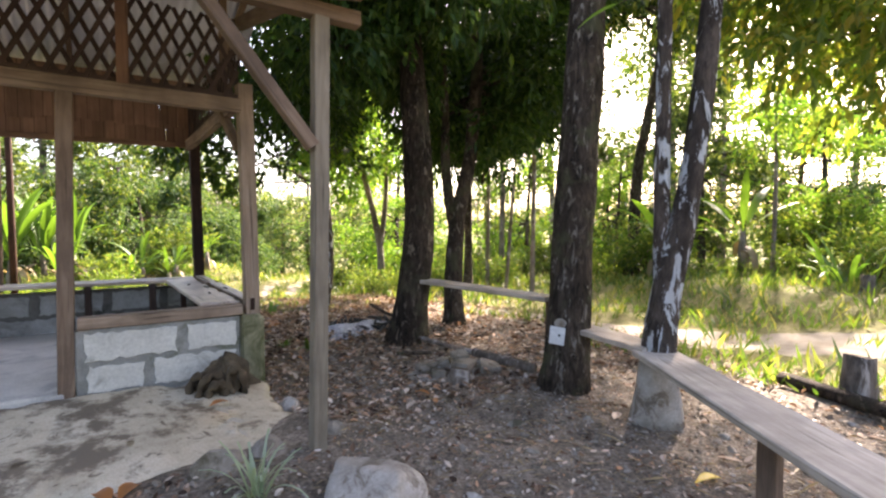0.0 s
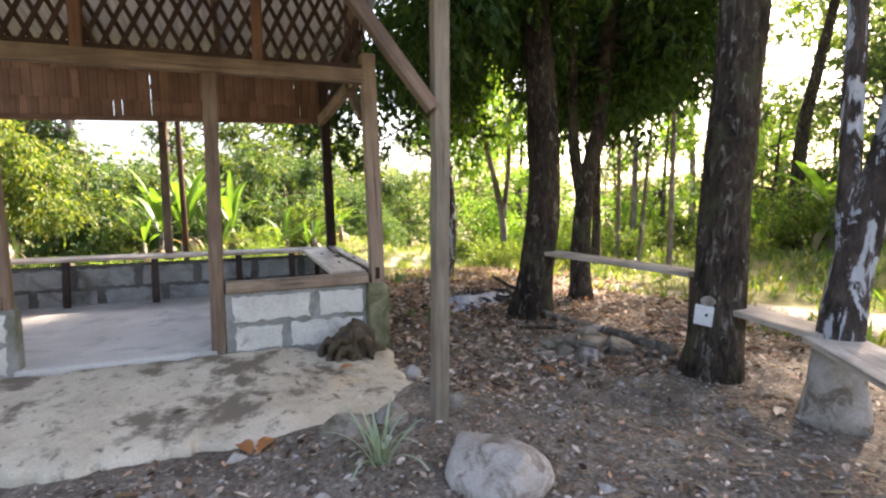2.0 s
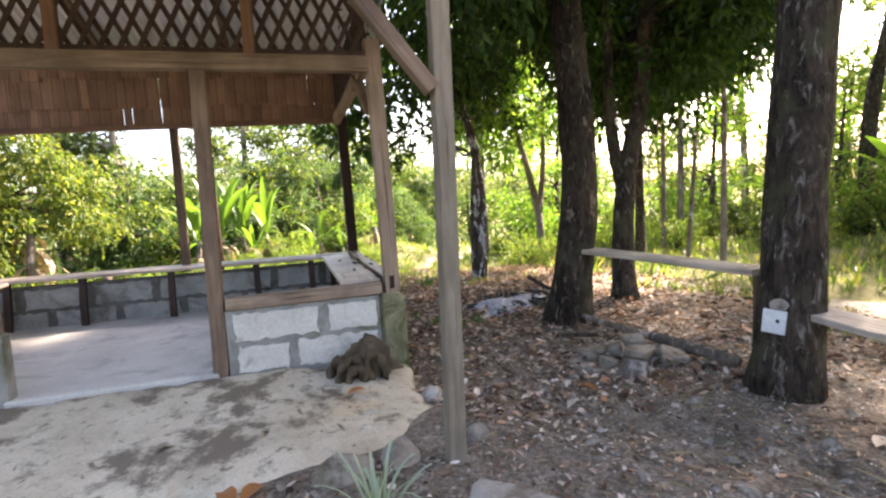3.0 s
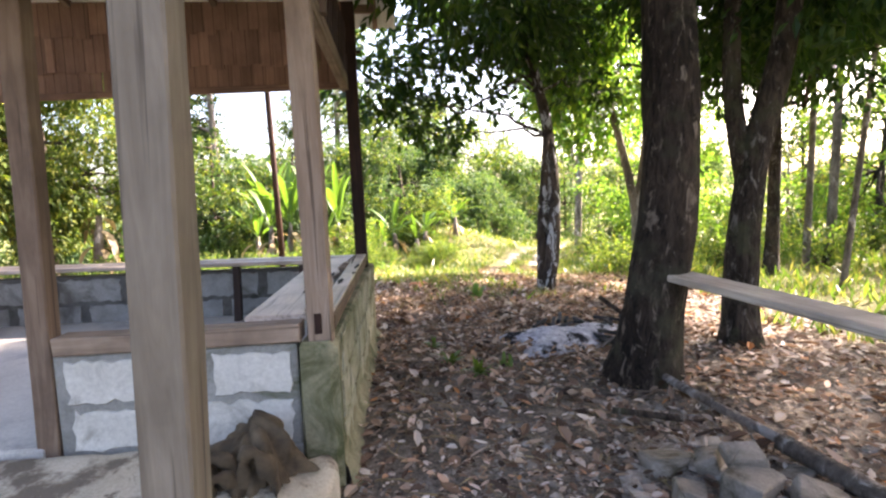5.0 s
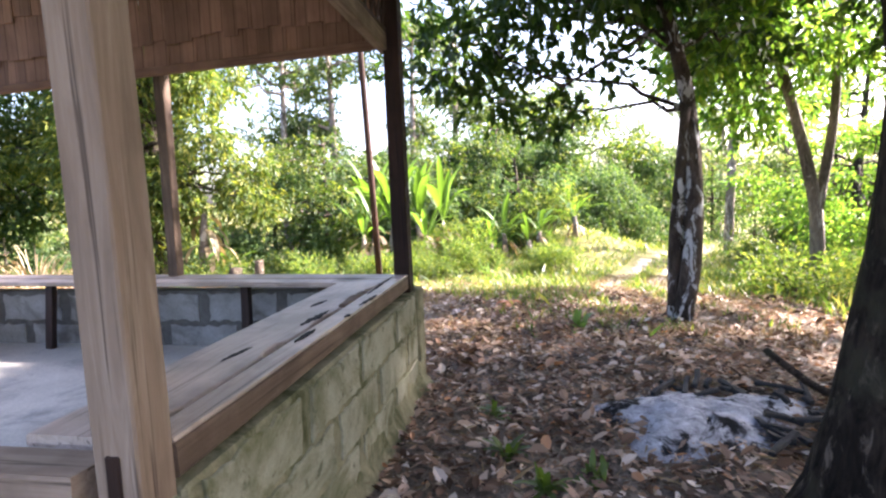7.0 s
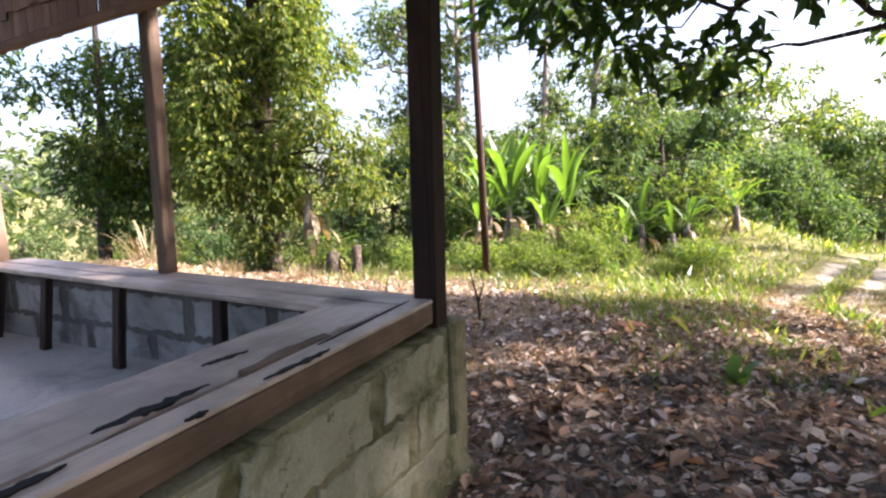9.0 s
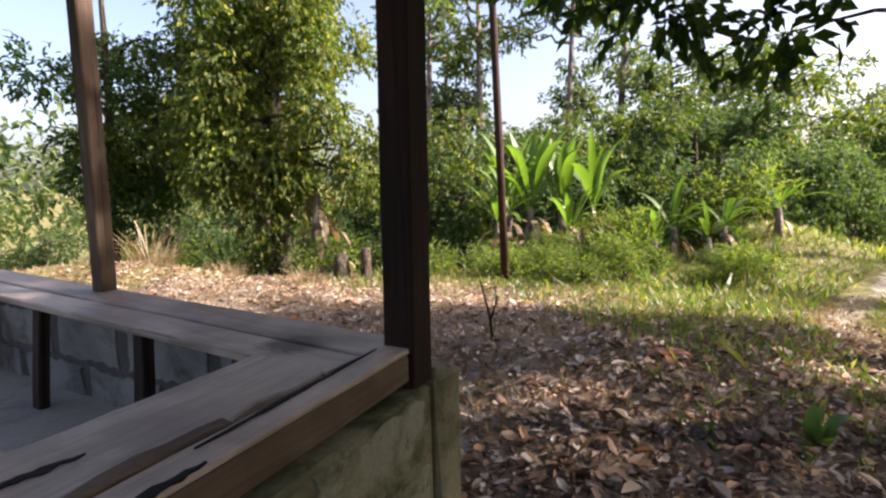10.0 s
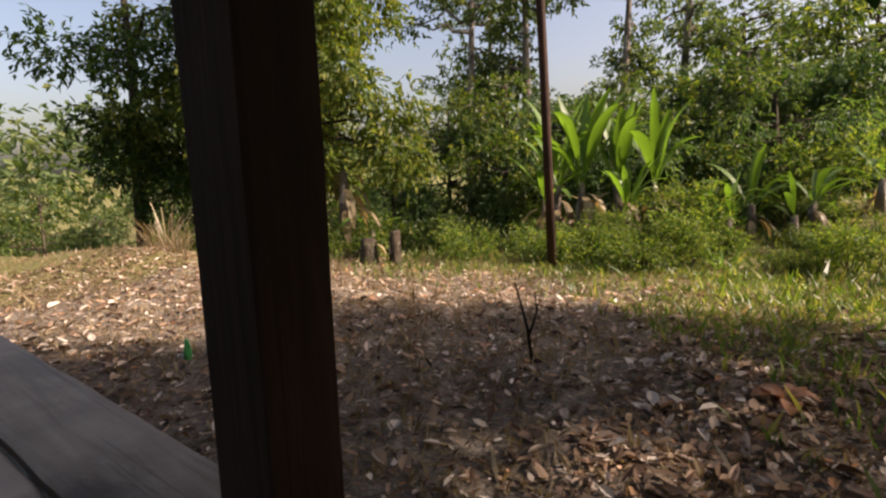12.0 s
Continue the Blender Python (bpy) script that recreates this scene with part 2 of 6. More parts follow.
# brighter, yellower vine leaves: sunlit foliage put into the colour
LEAF_VINE = leaf_mat("vine_leaf_sunlit", [(0, (0.030, 0.056, 0.012)), (0.6, (0.075, 0.11, 0.020)), (1, (0.19, 0.19, 0.035))], 0.35, rough=0.55, spec=0.25)
# far leaves, made paler in base colour to suggest distance haze
LEAF_FAR = leaf_mat("far_leaf_hazed", [(0, (0.034, 0.060, 0.026)), (0.6, (0.075, 0.11, 0.046)), (1, (0.15, 0.17, 0.075))], 0.33, rough=0.65, spec=0.12)
BANANA = leaf_mat("banana_leaf", [(0, (0.060, 0.125, 0.022)), (1, (0.12, 0.19, 0.035))], 0.36, rough=0.45)
DRYLEAF = leaf_mat("dry_leaf", [(0, (0.035, 0.022, 0.015)), (0.38, (0.17, 0.106, 0.068)), (0.70, (0.36, 0.26, 0.185)), (0.91, (0.62, 0.56, 0.49)), (1, (0.44, 0.20, 0.075))], 0.12, (1.1, 0.9, 0.6), 0.7, 0.2)
GRASS = leaf_mat("grass_blade", [(0, (0.038, 0.075, 0.014)), (0.6, (0.085, 0.125, 0.025)), (1, (0.23, 0.20, 0.08))], 0.36)
STRAW = leaf_mat("dry_grass", [(0, (0.12, 0.085, 0.045)), (1, (0.29, 0.23, 0.13))], 0.2, (1.1, 0.95, 0.6))


def metal_mat():
    mat, nt, bs, out = nodes_of("zinc_sheet")
    v = world_coord(nt)
    col = ramp(nt, noise_tex(nt, v, 3.0, 6, 0.6), [(0.35, (0.60, 0.62, 0.66)), (0.7, (0.74, 0.76, 0.80))])
    s = ramp(nt, noise_tex(nt, v, 2.0, 6, 0.7), [(0.60, grey(0)), (0.75, grey(1))])
    col = mix(nt, s, col, (0.22, 0.13, 0.08))
    nt.links.new(col, bs.inputs["Base Color"])
    bs.inputs["Metallic"].default_value = 0.15
    bs.inputs["Roughness"].default_value = 0.5
    return mat


ZINC = metal_mat()


def ground_mat():
    """Trodden grey-brown soil; grass towards the clearing and a pale sandy track, all by place."""
    mat, nt, bs, out = nodes_of("ground_soil")
    v = world_coord(nt)
    soil = ramp(nt, noise_tex(nt, v, 5.0, 8, 0.7, 0.4), [(0.25, (0.075, 0.058, 0.042)), (0.5, (0.20, 0.163, 0.126)), (0.75, (0.40, 0.345, 0.28))])
    grit = ramp(nt, noise_tex(nt, v, 38.0, 8, 0.8), [(0.36, grey(0.35)), (0.64, grey(1.55))])
    soil = mix(nt, 1.0, soil, grit, "MULTIPLY")
    turf = ramp(nt, noise_tex(nt, v, 9.0, 7, 0.7), [(0.25, (0.085, 0.078, 0.034)), (0.5, (0.15, 0.145, 0.05)), (0.75, (0.27, 0.21, 0.115))])
    sand = ramp(nt, noise_tex(nt, v, 4.0, 7, 0.6), [(0.3, (0.30, 0.25, 0.19)), (0.7, (0.46, 0.40, 0.32))])
    att = nt.nodes.new("ShaderNodeAttribute")
    att.attribute_name = "cover"
    sep = nt.nodes.new("ShaderNodeSeparateColor")
    nt.links.new(att.outputs["Color"], sep.inputs[0])
    edge = noise_tex(nt, v, 2.5, 6, 0.7)

    def soft(channel):
        a = nt.nodes.new("ShaderNodeMath")
        a.operation = "ADD"
        nt.links.new(sep.outputs[channel], a.inputs[0])
        nt.links.new(edge, a.inputs[1])
        return ramp(nt, a.outputs[0], [(0.85, grey(0)), (1.1, grey(1))])
    col = mix(nt, soft(0), soil, turf)
    col = mix(nt, soft(1), col, sand)
    nt.links.new(col, bs.inputs["Base Color"])
    bs.inputs["Roughness"].default_value = 0.95
    bs.inputs["Specular IOR Level"].default_value = 0.15
    relief(nt, bs, noise_tex(nt, v, 28.0, 8, 0.75), 1.0, 0.03)
    return mat


GROUND = ground_mat()


# ---- building helpers ----
PLACE = {}


def part(name, data, material, parent=None, label="", m=None, smooth=False):
    """Links a bmesh or mesh as one object, under a thing or under a part."""
    if isinstance(data, bmesh.types.BMesh):
        me = bpy.data.meshes.new(name)
        data.to_mesh(me)
        data.free()
    else:
        me = data
    if m is None:
        co = np.empty(len(me.vertices) * 3)
        me.vertices.foreach_get("co", co)
        co = co.reshape(-1, 3)
        c = Vector(((co[:, 0].min() + co[:, 0].max()) / 2, (co[:, 1].min() + co[:, 1].max()) / 2, co[:, 2].min()))
        me.transform(Matrix.Translation(-c))
        m = Matrix.Translation(c)
    if not me.materials:
        me.materials.append(material)
    if smooth:
        me.shade_smooth()
    ob = new(name, me)
    PLACE[ob] = m
    if parent:
        ob.parent = parent
        ob.matrix_basis = PLACE[parent].inverted() @ m
    else:
        ob.matrix_basis = m
    if label:
        ob["label"] = label
    return ob


def thing(name, base, label, category, group="", kind=""):
    ob = new(name)
    ob.location = base
    ob.empty_display_size = 0.1
    PLACE[ob] = Matrix.Translation(base)
    return tagged(ob, label, category, group, kind)


def axes(p0, p1, side=None):
    z = (Vector(p1) - Vector(p0))
    length = z.length
    z.normalize()
    s = Vector(side) if side else (Vector((1, 0, 0)) if abs(z.z) > 0.8 else z.cross(Vector((0, 0, 1))))
    x = (s - z * s.dot(z)).normalized()
    y = z.cross(x)
    m = Matrix((x, y, z)).transposed().to_4x4()
    m.translation = Vector(p0)
    return m, length


def timber_bm(length, w, d, seg=5, ch=0.006, wob=0.003, rng=random):
    """A sawn piece along z with worn arrises and a little warp."""
    bm = bmesh.new()
    a, b = w / 2, d / 2
    prof = [(-a + ch, -b), (a - ch, -b), (a, -b + ch), (a, b - ch), (a - ch, b), (-a + ch, b), (-a, b - ch), (-a, -b + ch)]
    rings = []
    bow = (rng.uniform(-1, 1) * wob * 1.5, rng.uniform(-1, 1) * wob * 1.5)
    for i in range(seg + 1):
        t = i / seg
        k = math.sin(math.pi * t)
        rings.append([bm.verts.new((x + bow[0] * k + rng.uniform(-wob, wob) * 0.6, y + bow[1] * k + rng.uniform(-wob, wob) * 0.6,
                                    length * t + (rng.uniform(-wob, wob) if i in (0, seg) else 0))) for x, y in prof])
    for r0, r1 in zip(rings, rings[1:]):
        for j in range(8):
            bm.faces.new((r0[j], r0[(j + 1) % 8], r1[(j + 1) % 8], r1[j]))
    bm.faces.new(list(reversed(rings[0])))
    bm.faces.new(rings[-1])
    return bm


def timber(name, p0, p1, w, d, material, parent, label="", side=None, seg=5, ch=0.006, wob=0.003):
    m, length = axes(p0, p1, side)
    return part(name, timber_bm(length, w, d, seg, ch, wob), material, parent, label, m)


def block_bm(sx, sy, sz, ch=0.012, rough=0.006, rng=random):
    """A block with broken arrises, its base at z 0."""
    bm = bmesh.new()
    bmesh.ops.create_cube(bm, size=1)
    for v in bm.verts:
        v.co = (v.co.x * sx, v.co.y * sy, (v.co.z + 0.5) * sz)
    bmesh.ops.bevel(bm, geom=list(bm.edges), offset=ch, segments=1, affect="EDGES")
    for v in bm.verts:
        v.co += Vector((rng.uniform(-rough, rough), rng.uniform(-rough, rough), rng.uniform(-rough, rough)))
    return bm


def rock_bm(rx, ry, rz, rng, sub=3, rough=0.22, cuts=11):
    """A broken stone: a rough lump cut by flat faces, its base at z 0."""
    bm = bmesh.new()
    bmesh.ops.create_icosphere(bm, subdivisions=sub, radius=1)
    off = Vector((rng.uniform(-50, 50), rng.uniform(-50, 50), rng.uniform(-50, 50)))
    planes = []
    for _ in range(cuts):
        n = Vector((rng.gauss(0, 1), rng.gauss(0, 1), rng.gauss(0, 1))).normalized()
        planes.append((n, rng.uniform(0.55, 0.88)))
    for v in bm.verts:
        p = v.co * (1 + rough * noise.noise(v.co * 1.3 + off))
        for n, d in planes:
            e = p.dot(n) - d
            if e > 0:
                p = p - n * e
        p = p * (1 + 0.06 * noise.noise(v.co * 4.7 + off))
        q = max(p.z, -0.35)
        v.co = (p.x * rx, p.y * ry, (q + 0.35) * rz)
    return bm


def plate_bm(sx, sy, sz, rng=random, ragged=0.021, step=0.04):
    """A block whose face outline is ragged where the mortar laps over it; base at z 0."""
    bm = bmesh.new()
    a, h = sx / 2, sz
    corners = [(-a, 0), (a, 0), (a, h), (-a, h)]
    out = []
    for (x0, z0), (x1, z1) in zip(corners, corners[1:] + corners[:1]):
        n = max(2, int(math.hypot(x1 - x0, z1 - z0) / step))
        for k in range(n):
            t = k / n
            in_x, in_z = (0, 1 if z0 == 0 else -1) if z0 == z1 else (-1 if x0 > 0 else 1, 0)
            g = rng.uniform(-0.2, 1.0) * ragged
            out.append((x0 + (x1 - x0) * t + in_x * g, z0 + (z1 - z0) * t + in_z * g))
    b = sy / 2
    sets = [[bm.verts.new((x, y, z)) for x, z in out] for y in (-b, b)]
    inner = [[bm.verts.new((x * 0.985, y, (z - h / 2) * 0.96 + h / 2)) for x, z in out] for y in (-b - 0.004, b + 0.004)]
    n = len(out)
    for j in range(n):
        k = (j + 1) % n
        bm.faces.new((sets[0][j], sets[0][k], sets[1][k], sets[1][j]))
        bm.faces.new((sets[0][k], sets[0][j], inner[0][j], inner[0][k]))
        bm.faces.new((sets[1][j], sets[1][k], inner[1][k], inner[1][j]))
    bm.faces.new(inner[0])
    bm.faces.new(list(reversed(inner[1])))
    bmesh.ops.recalc_face_normals(bm, faces=list(bm.faces))
    return bm


def board_bm(length, w, d, notches=(), rng=random, seg=44, wear=0.004):
    """A seat board along z; notches: (place, length, depth, side) eaten out of its long edges."""
    bm = bmesh.new()
    rings = []
    for i in range(seg + 1):
        z = length * i / seg
        lo, hi = -w / 2 + rng.uniform(0, wear), w / 2 - rng.uniform(0, wear)
        for at, ln, dep, sd in notches:
            k = max(0.0, 1 - (abs(z - at) / (ln / 2)) ** 3)
            if sd > 0:
                hi -= dep * k
            else:
                lo += dep * k
        h = d / 2
        warp = 0.003 * noise.noise(Vector((z * 2.1, w * 9, 4)))
        rings.append([bm.verts.new(p) for p in ((lo + 0.006, -h + warp, z), (hi - 0.006, -h + warp, z), (hi, -h + 0.006 + warp, z), (hi, h - 0.006 + warp, z), (hi - 0.006, h + warp, z), (lo + 0.006, h + warp, z), (lo, h - 0.006 + warp, z), (lo, -h + 0.006 + warp, z))])
    for r0, r1 in zip(rings, rings[1:]):
        for j in range(8):
            bm.faces.new((r0[j], r0[(j + 1) % 8], r1[(j + 1) % 8], r1[j]))
    bm.faces.new(list(reversed(rings[0])))
    bm.faces.new(rings[-1])
    return bm


def tube(bm, pts, radii, sides=10, rough=0.0, seed=0, cap=True):
    """A tapering stem through pts."""
    pts = [Vector(p) for p in pts]
    rings = []
    ref = Vector((0.31, 0.95, 0.05))
    for i, p in enumerate(pts):
        d = (pts[min(i + 1, len(pts) - 1)] - pts[max(i - 1, 0)]).normalized()
        x = (ref - d * ref.dot(d)).normalized()
        y = d.cross(x)
        ring = []
        for j in range(sides):
            a = 2 * math.pi * j / sides
            o = x * math.cos(a) + y * math.sin(a)
            k = 1 + rough * noise.noise(Vector((o.x * 1.7, o.y * 1.7, p.z * 1.6 + seed * 7.3)) + p * 0.4)
            ring.append(bm.verts.new(p + o * radii[i] * k))
        rings.append(ring)
    for r0, r1 in zip(rings, rings[1:]):
        for j in range(sides):
            bm.faces.new((r0[j], r0[(j + 1) % sides], r1[(j + 1) % sides], r1[j]))
    if cap:
        bm.faces.new(list(reversed(rings[0])))
        bm.faces.new(rings[-1])
    return rings


def spline(pts, n):
    """n points along a smooth line through pts (with radius as fourth value)."""
    a = np.array(pts, float)
    s = np.concatenate([[0], np.cumsum(np.linalg.norm(np.diff(a[:, :3], axis=0), axis=1))])
    u = np.linspace(0, s[-1], n)
    out = np.stack([np.interp(u, s, a[:, k]) for k in range(a.shape[1])], 1)
    for _ in range(2):
        out[1:-1] = (out[:-2] + 2 * out[1:-1] + out[2:]) / 4
    return out


def leaves_mesh(name, P, D, L, W, fold=0.12, rng=None):
    """One folded blade for each base point P along D, L long and W wide."""
    n = len(P)
    D = D / np.linalg.norm(D, axis=1, keepdims=True)
    up = rng.normal(size=(n, 3)) * 0.55 + np.array([0, 0, 1.0])
    S = np.cross(D, up)
    S /= np.linalg.norm(S, axis=1, keepdims=True) + 1e-9
    N = np.cross(S, D)
    L, W = L[:, None], W[:, None]
    mid = P + D * L * 0.45
    V = np.stack([P, mid + S * W / 2 + N * W * fold, P + D * L - N * L * 0.12, mid - S * W / 2 + N * W * fold], 1).reshape(-1, 3)
    F = np.arange(n * 4).reshape(n, 4)
    me = bpy.data.meshes.new(name)
    me.from_pydata(V.tolist(), [], F.tolist())
    return me


def twig_leaves(rng, centers, radii, n_twigs, per, leaf, hang=0.35, shell=0.45, spread=0.32, wide=0.43):
    """Bases and directions of leaves on twigs scattered through clumps."""
    centers, radii = np.array(centers, float), np.array(radii, float)
    vol = radii[:, 0] * radii[:, 1] * radii[:, 2]
    ci = rng.choice(len(centers), n_twigs, p=vol ** 0.7 / (vol ** 0.7).sum())
    d = rng.normal(size=(n_twigs, 3))
    d /= np.linalg.norm(d, axis=1, keepdims=True)
    r = rng.uniform(0, 1, n_twigs) ** shell
    T = centers[ci] + d * r[:, None] * radii[ci]
    td = d * np.array([1, 1, 0.5]) + rng.normal(size=(n_twigs, 3)) * 0.5 - np.array([0, 0, hang])
    td /= np.linalg.norm(td, axis=1, keepdims=True)
    k = np.linspace(0, 1, per)
    P = (T[:, None, :] + td[:, None, :] * (k[None, :, None] * spread * rng.uniform(0.6, 1.3, (n_twigs, 1, 1)))).reshape(-1, 3)
    ld = (td[:, None, :] + rng.normal(size=(n_twigs, per, 3)) * 0.65 - np.array([0, 0, hang])).reshape(-1, 3)
    m = len(P)
    return P, ld, rng.uniform(0.7, 1.25, m) * leaf, rng.uniform(0.85, 1.15, m) * wide * leaf


def limbs(bm, rng, start, targets, r0, sides=6):
    """Crooked limbs from start points to the clumps; their ends stay inside the crown."""
    for s, t in zip(start, targets):
        s, t = np.array(s, float), np.array(t, float)
        n = 6
        pts = [s + (t - s) * (i / n) + (rng.normal(size=3) * 0.07 * np.linalg.norm(t - s) * math.sin(math.pi * i / n)) + np.array([0, 0, 0.06 * np.linalg.norm(t - s) * math.sin(math.pi * i / n)]) for i in range(n + 1)]
        tube(bm, pts, [r0 * (1 - 0.82 * i / n) for i in range(n + 1)], sides)


# ---- ground ----
def ground_z(x, y):
    """Height of the ground: gentle humps, a bank beyond the track, a fall to the valley on the far left."""
    z = 0.022 * np.sin(x * 2.1 + 1.3) * np.cos(y * 1.7) + 0.014 * np.sin(x * 5.3 + y * 3.9) - 0.03
    z = z + 0.12 * np.exp(-(((x - 0.1) / 2.0) ** 2 + ((y - 2.6) / 1.0) ** 2))
    z = z + 0.085 * np.exp(-(((x - 1.2) / 0.45) ** 2 + ((y - 3.35) / 0.6) ** 2)) + 0.03 * np.exp(-(((x - 0.6) / 0.7) ** 2 + ((y - 2.8) / 0.3) ** 2))
    z = z + 0.07 * np.exp(-(((x - 3.2) / 0.6) ** 2 + ((y - 5.5) / 0.6) ** 2))
    bank = 1 / (1 + np.exp(-np.clip(x - 8.9 + 0.25 * np.sin(y * 0.8), -20, 20) * 2.2))
    z = z + 0.40 * bank * np.clip((9 - y) / 4, 0, 1)
    z = z - 0.11 * np.clip(y - 9.8, 0, 7)
    z = z + 0.5 * np.exp(-(((x + 1.0) / 2.6) ** 2 + ((y - 17.6) / 1.6) ** 2))
    z = z + 0.9 * np.exp(-(((x - 3.2) / 2.0) ** 2 + ((y - 20.5) / 2.2) ** 2))
    z = z + 0.10 * np.exp(-(((x - 0.75) / 0.5) ** 2 + ((y - 12.6) / 0.35) ** 2))
    z = z + 0.30 * np.exp(-(((x + 7.0) / 2.0) ** 2 + ((y - 10.6) / 0.9) ** 2))
    fall = np.clip((-(x + 5) * 0.6 + (y - 11.0) * 0.2) / 12, 0, 1) * np.clip((y - 9) / 4, 0, 1)
    z = z - 4.0 * fall ** 1.2
    r = np.hypot(x - 2, y - 6)
    k = np.clip((r - 19) / 22, 0, 1)
    z = z - 4.5 * k * k * (3 - 2 * k)
    return z


def gz(x, y):
    return float(ground_z(np.float64(x), np.float64(y)))


def cover_at(x, y):
    """How far grass (first) and the sandy track (second) cover the ground."""
    road = np.interp(y, [-40, -6, 0, 2, 4.4, 6, 8, 10, 12.8, 15, 18, 20.5, 26, 40], [18, 11.0, 8.6, 7.6, 5.9, 5.5, 4.7, 3.7, 3.7, 4.3, 5.4, 6.8, 12.0, 28.0])
    off = np.abs(x - road)
    g = np.maximum(np.clip((y - 11.6 + 1.7 * np.clip(x - 0.2, 0, 1.6)) / 2.5, 0, 1) * 0.8, np.clip((x - 4.9) / 1.2, 0, 1) * 0.75)
    g = np.maximum(g, np.clip((-x - 3.6) / 2, 0, 1) * 0.6)
    s = np.clip((1.05 - off) / 0.6, 0, 1) * (0.66 - 0.19 * np.clip((y - 8) / 2, 0, 1) - 0.2 * np.clip((off - 0.0) < 0.25, 0, 1) * (y > 9))
    return g, s


def build_ground():
    def line(lo, hi, step, far):
        a = np.arange(lo, hi + step / 2, step)
        grow = np.cumsum(step * 1.22 ** np.arange(1, 45))
        grow = grow[grow < far]
        return np.concatenate([(lo - grow)[::-1], a, hi + grow])
    xs, ys = line(-6, 10, 0.11, 2600), line(-1, 16, 0.11, 2600)
    X, Y = np.meshgrid(xs, ys)
    Z = ground_z(X, Y)
    nx, ny = len(xs), len(ys)
    V = np.stack([X, Y, Z], -1).reshape(-1, 3)
    i = np.arange(nx * ny).reshape(ny, nx)
    F = np.stack([i[:-1, :-1], i[:-1, 1:], i[1:, 1:], i[1:, :-1]], -1).reshape(-1, 4)
    me = bpy.data.meshes.new("ground")
    me.from_pydata(V.tolist(), [], F.tolist())
    g, s = cover_at(V[:, 0], V[:, 1])
    col = me.color_attributes.new("cover", "FLOAT_COLOR", "POINT")
    col.data.foreach_set("color", np.stack([g, s, 0 * g, 0 * g + 1], 1).astype(np.float32).ravel())
    ob = part("ground", me, GROUND, None, "", Matrix.Identity(4), True)
    tagged(ob, "trodden grey-brown soil with grass and a pale sandy track", "ground", kind="structure")


build_ground()

# ---- shelter ----
# plan: floor x -2.75..1.05, y 4.38..7.05; front opening x -1.42..-0.2
XR, XL, YF, YB, FLOOR_Z = 1.06, -2.82, 4.38, 7.02, 0.27
SEAT = 0.80


def slab(name, outline, z0, z1, material, label, edge=0.02, rough=0.0, cuts=0):
    bm = bmesh.new()
    n = len(outline)
    pts = []
    for a, b in zip(outline, outline[1:] + outline[:1]):
        for k in range(cuts + 1):
            t = k / (cuts + 1)
            p = Vector((a[0] + (b[0] - a[0]) * t, a[1] + (b[1] - a[1]) * t, 0))
            w = Vector((noise.noise(p * 2.3), noise.noise(p * 2.3 + Vector((9, 3, 1))), 0)) * rough + Vector((noise.noise(p * 9), noise.noise(p * 9 + Vector((4, 8, 1))), 0)) * rough * 0.5
            pts.append(p + w)
    zz = z1 if callable(z1) else (lambda x, y: z1)
    c = sum(pts, Vector()) / len(pts)
    low = [bm.verts.new((p.x, p.y, z0)) for p in pts]
    up = [bm.verts.new((p.x, p.y, zz(p.x, p.y) - edge)) for p in pts]
    top = [bm.verts.new((*(p + (c - p).normalized() * edge * 1.6).xy, zz(p.x, p.y))) for p in pts]
    m = len(pts)
    for j in range(m):
        k = (j + 1) % m
        bm.faces.new((low[j], low[k], up[k], up[j]))
        bm.faces.new((up[j], up[k], top[k], top[j]))
    bm.faces.new(top)
    bm.faces.new(list(reversed(low)))
    ob = part(name, bm, material)
    return tagged(ob, label, "floor", kind="structure")


slab("floor", [(XL, YF + 0.1), (-1.5, YF + 0.1), (-1.47, YF - 0.01), (-0.2, YF - 0.015), (-0.17, YF + 0.1), (XR, YF + 0.1), (XR, YB), (XL, YB)], -0.1, FLOOR_Z, FLOOR, "dusty pale grey cement floor inside the shelter", 0.012)


def apron_z(x, y):
    """Top of the cement apron: it rises to the floor and dips towards the trees."""
    dip = min(1.0, max(0.0, (x - 0.25) / 0.8))
    return 0.105 + 0.168 * (y - 3.0) / 1.4 - 0.085 * dip


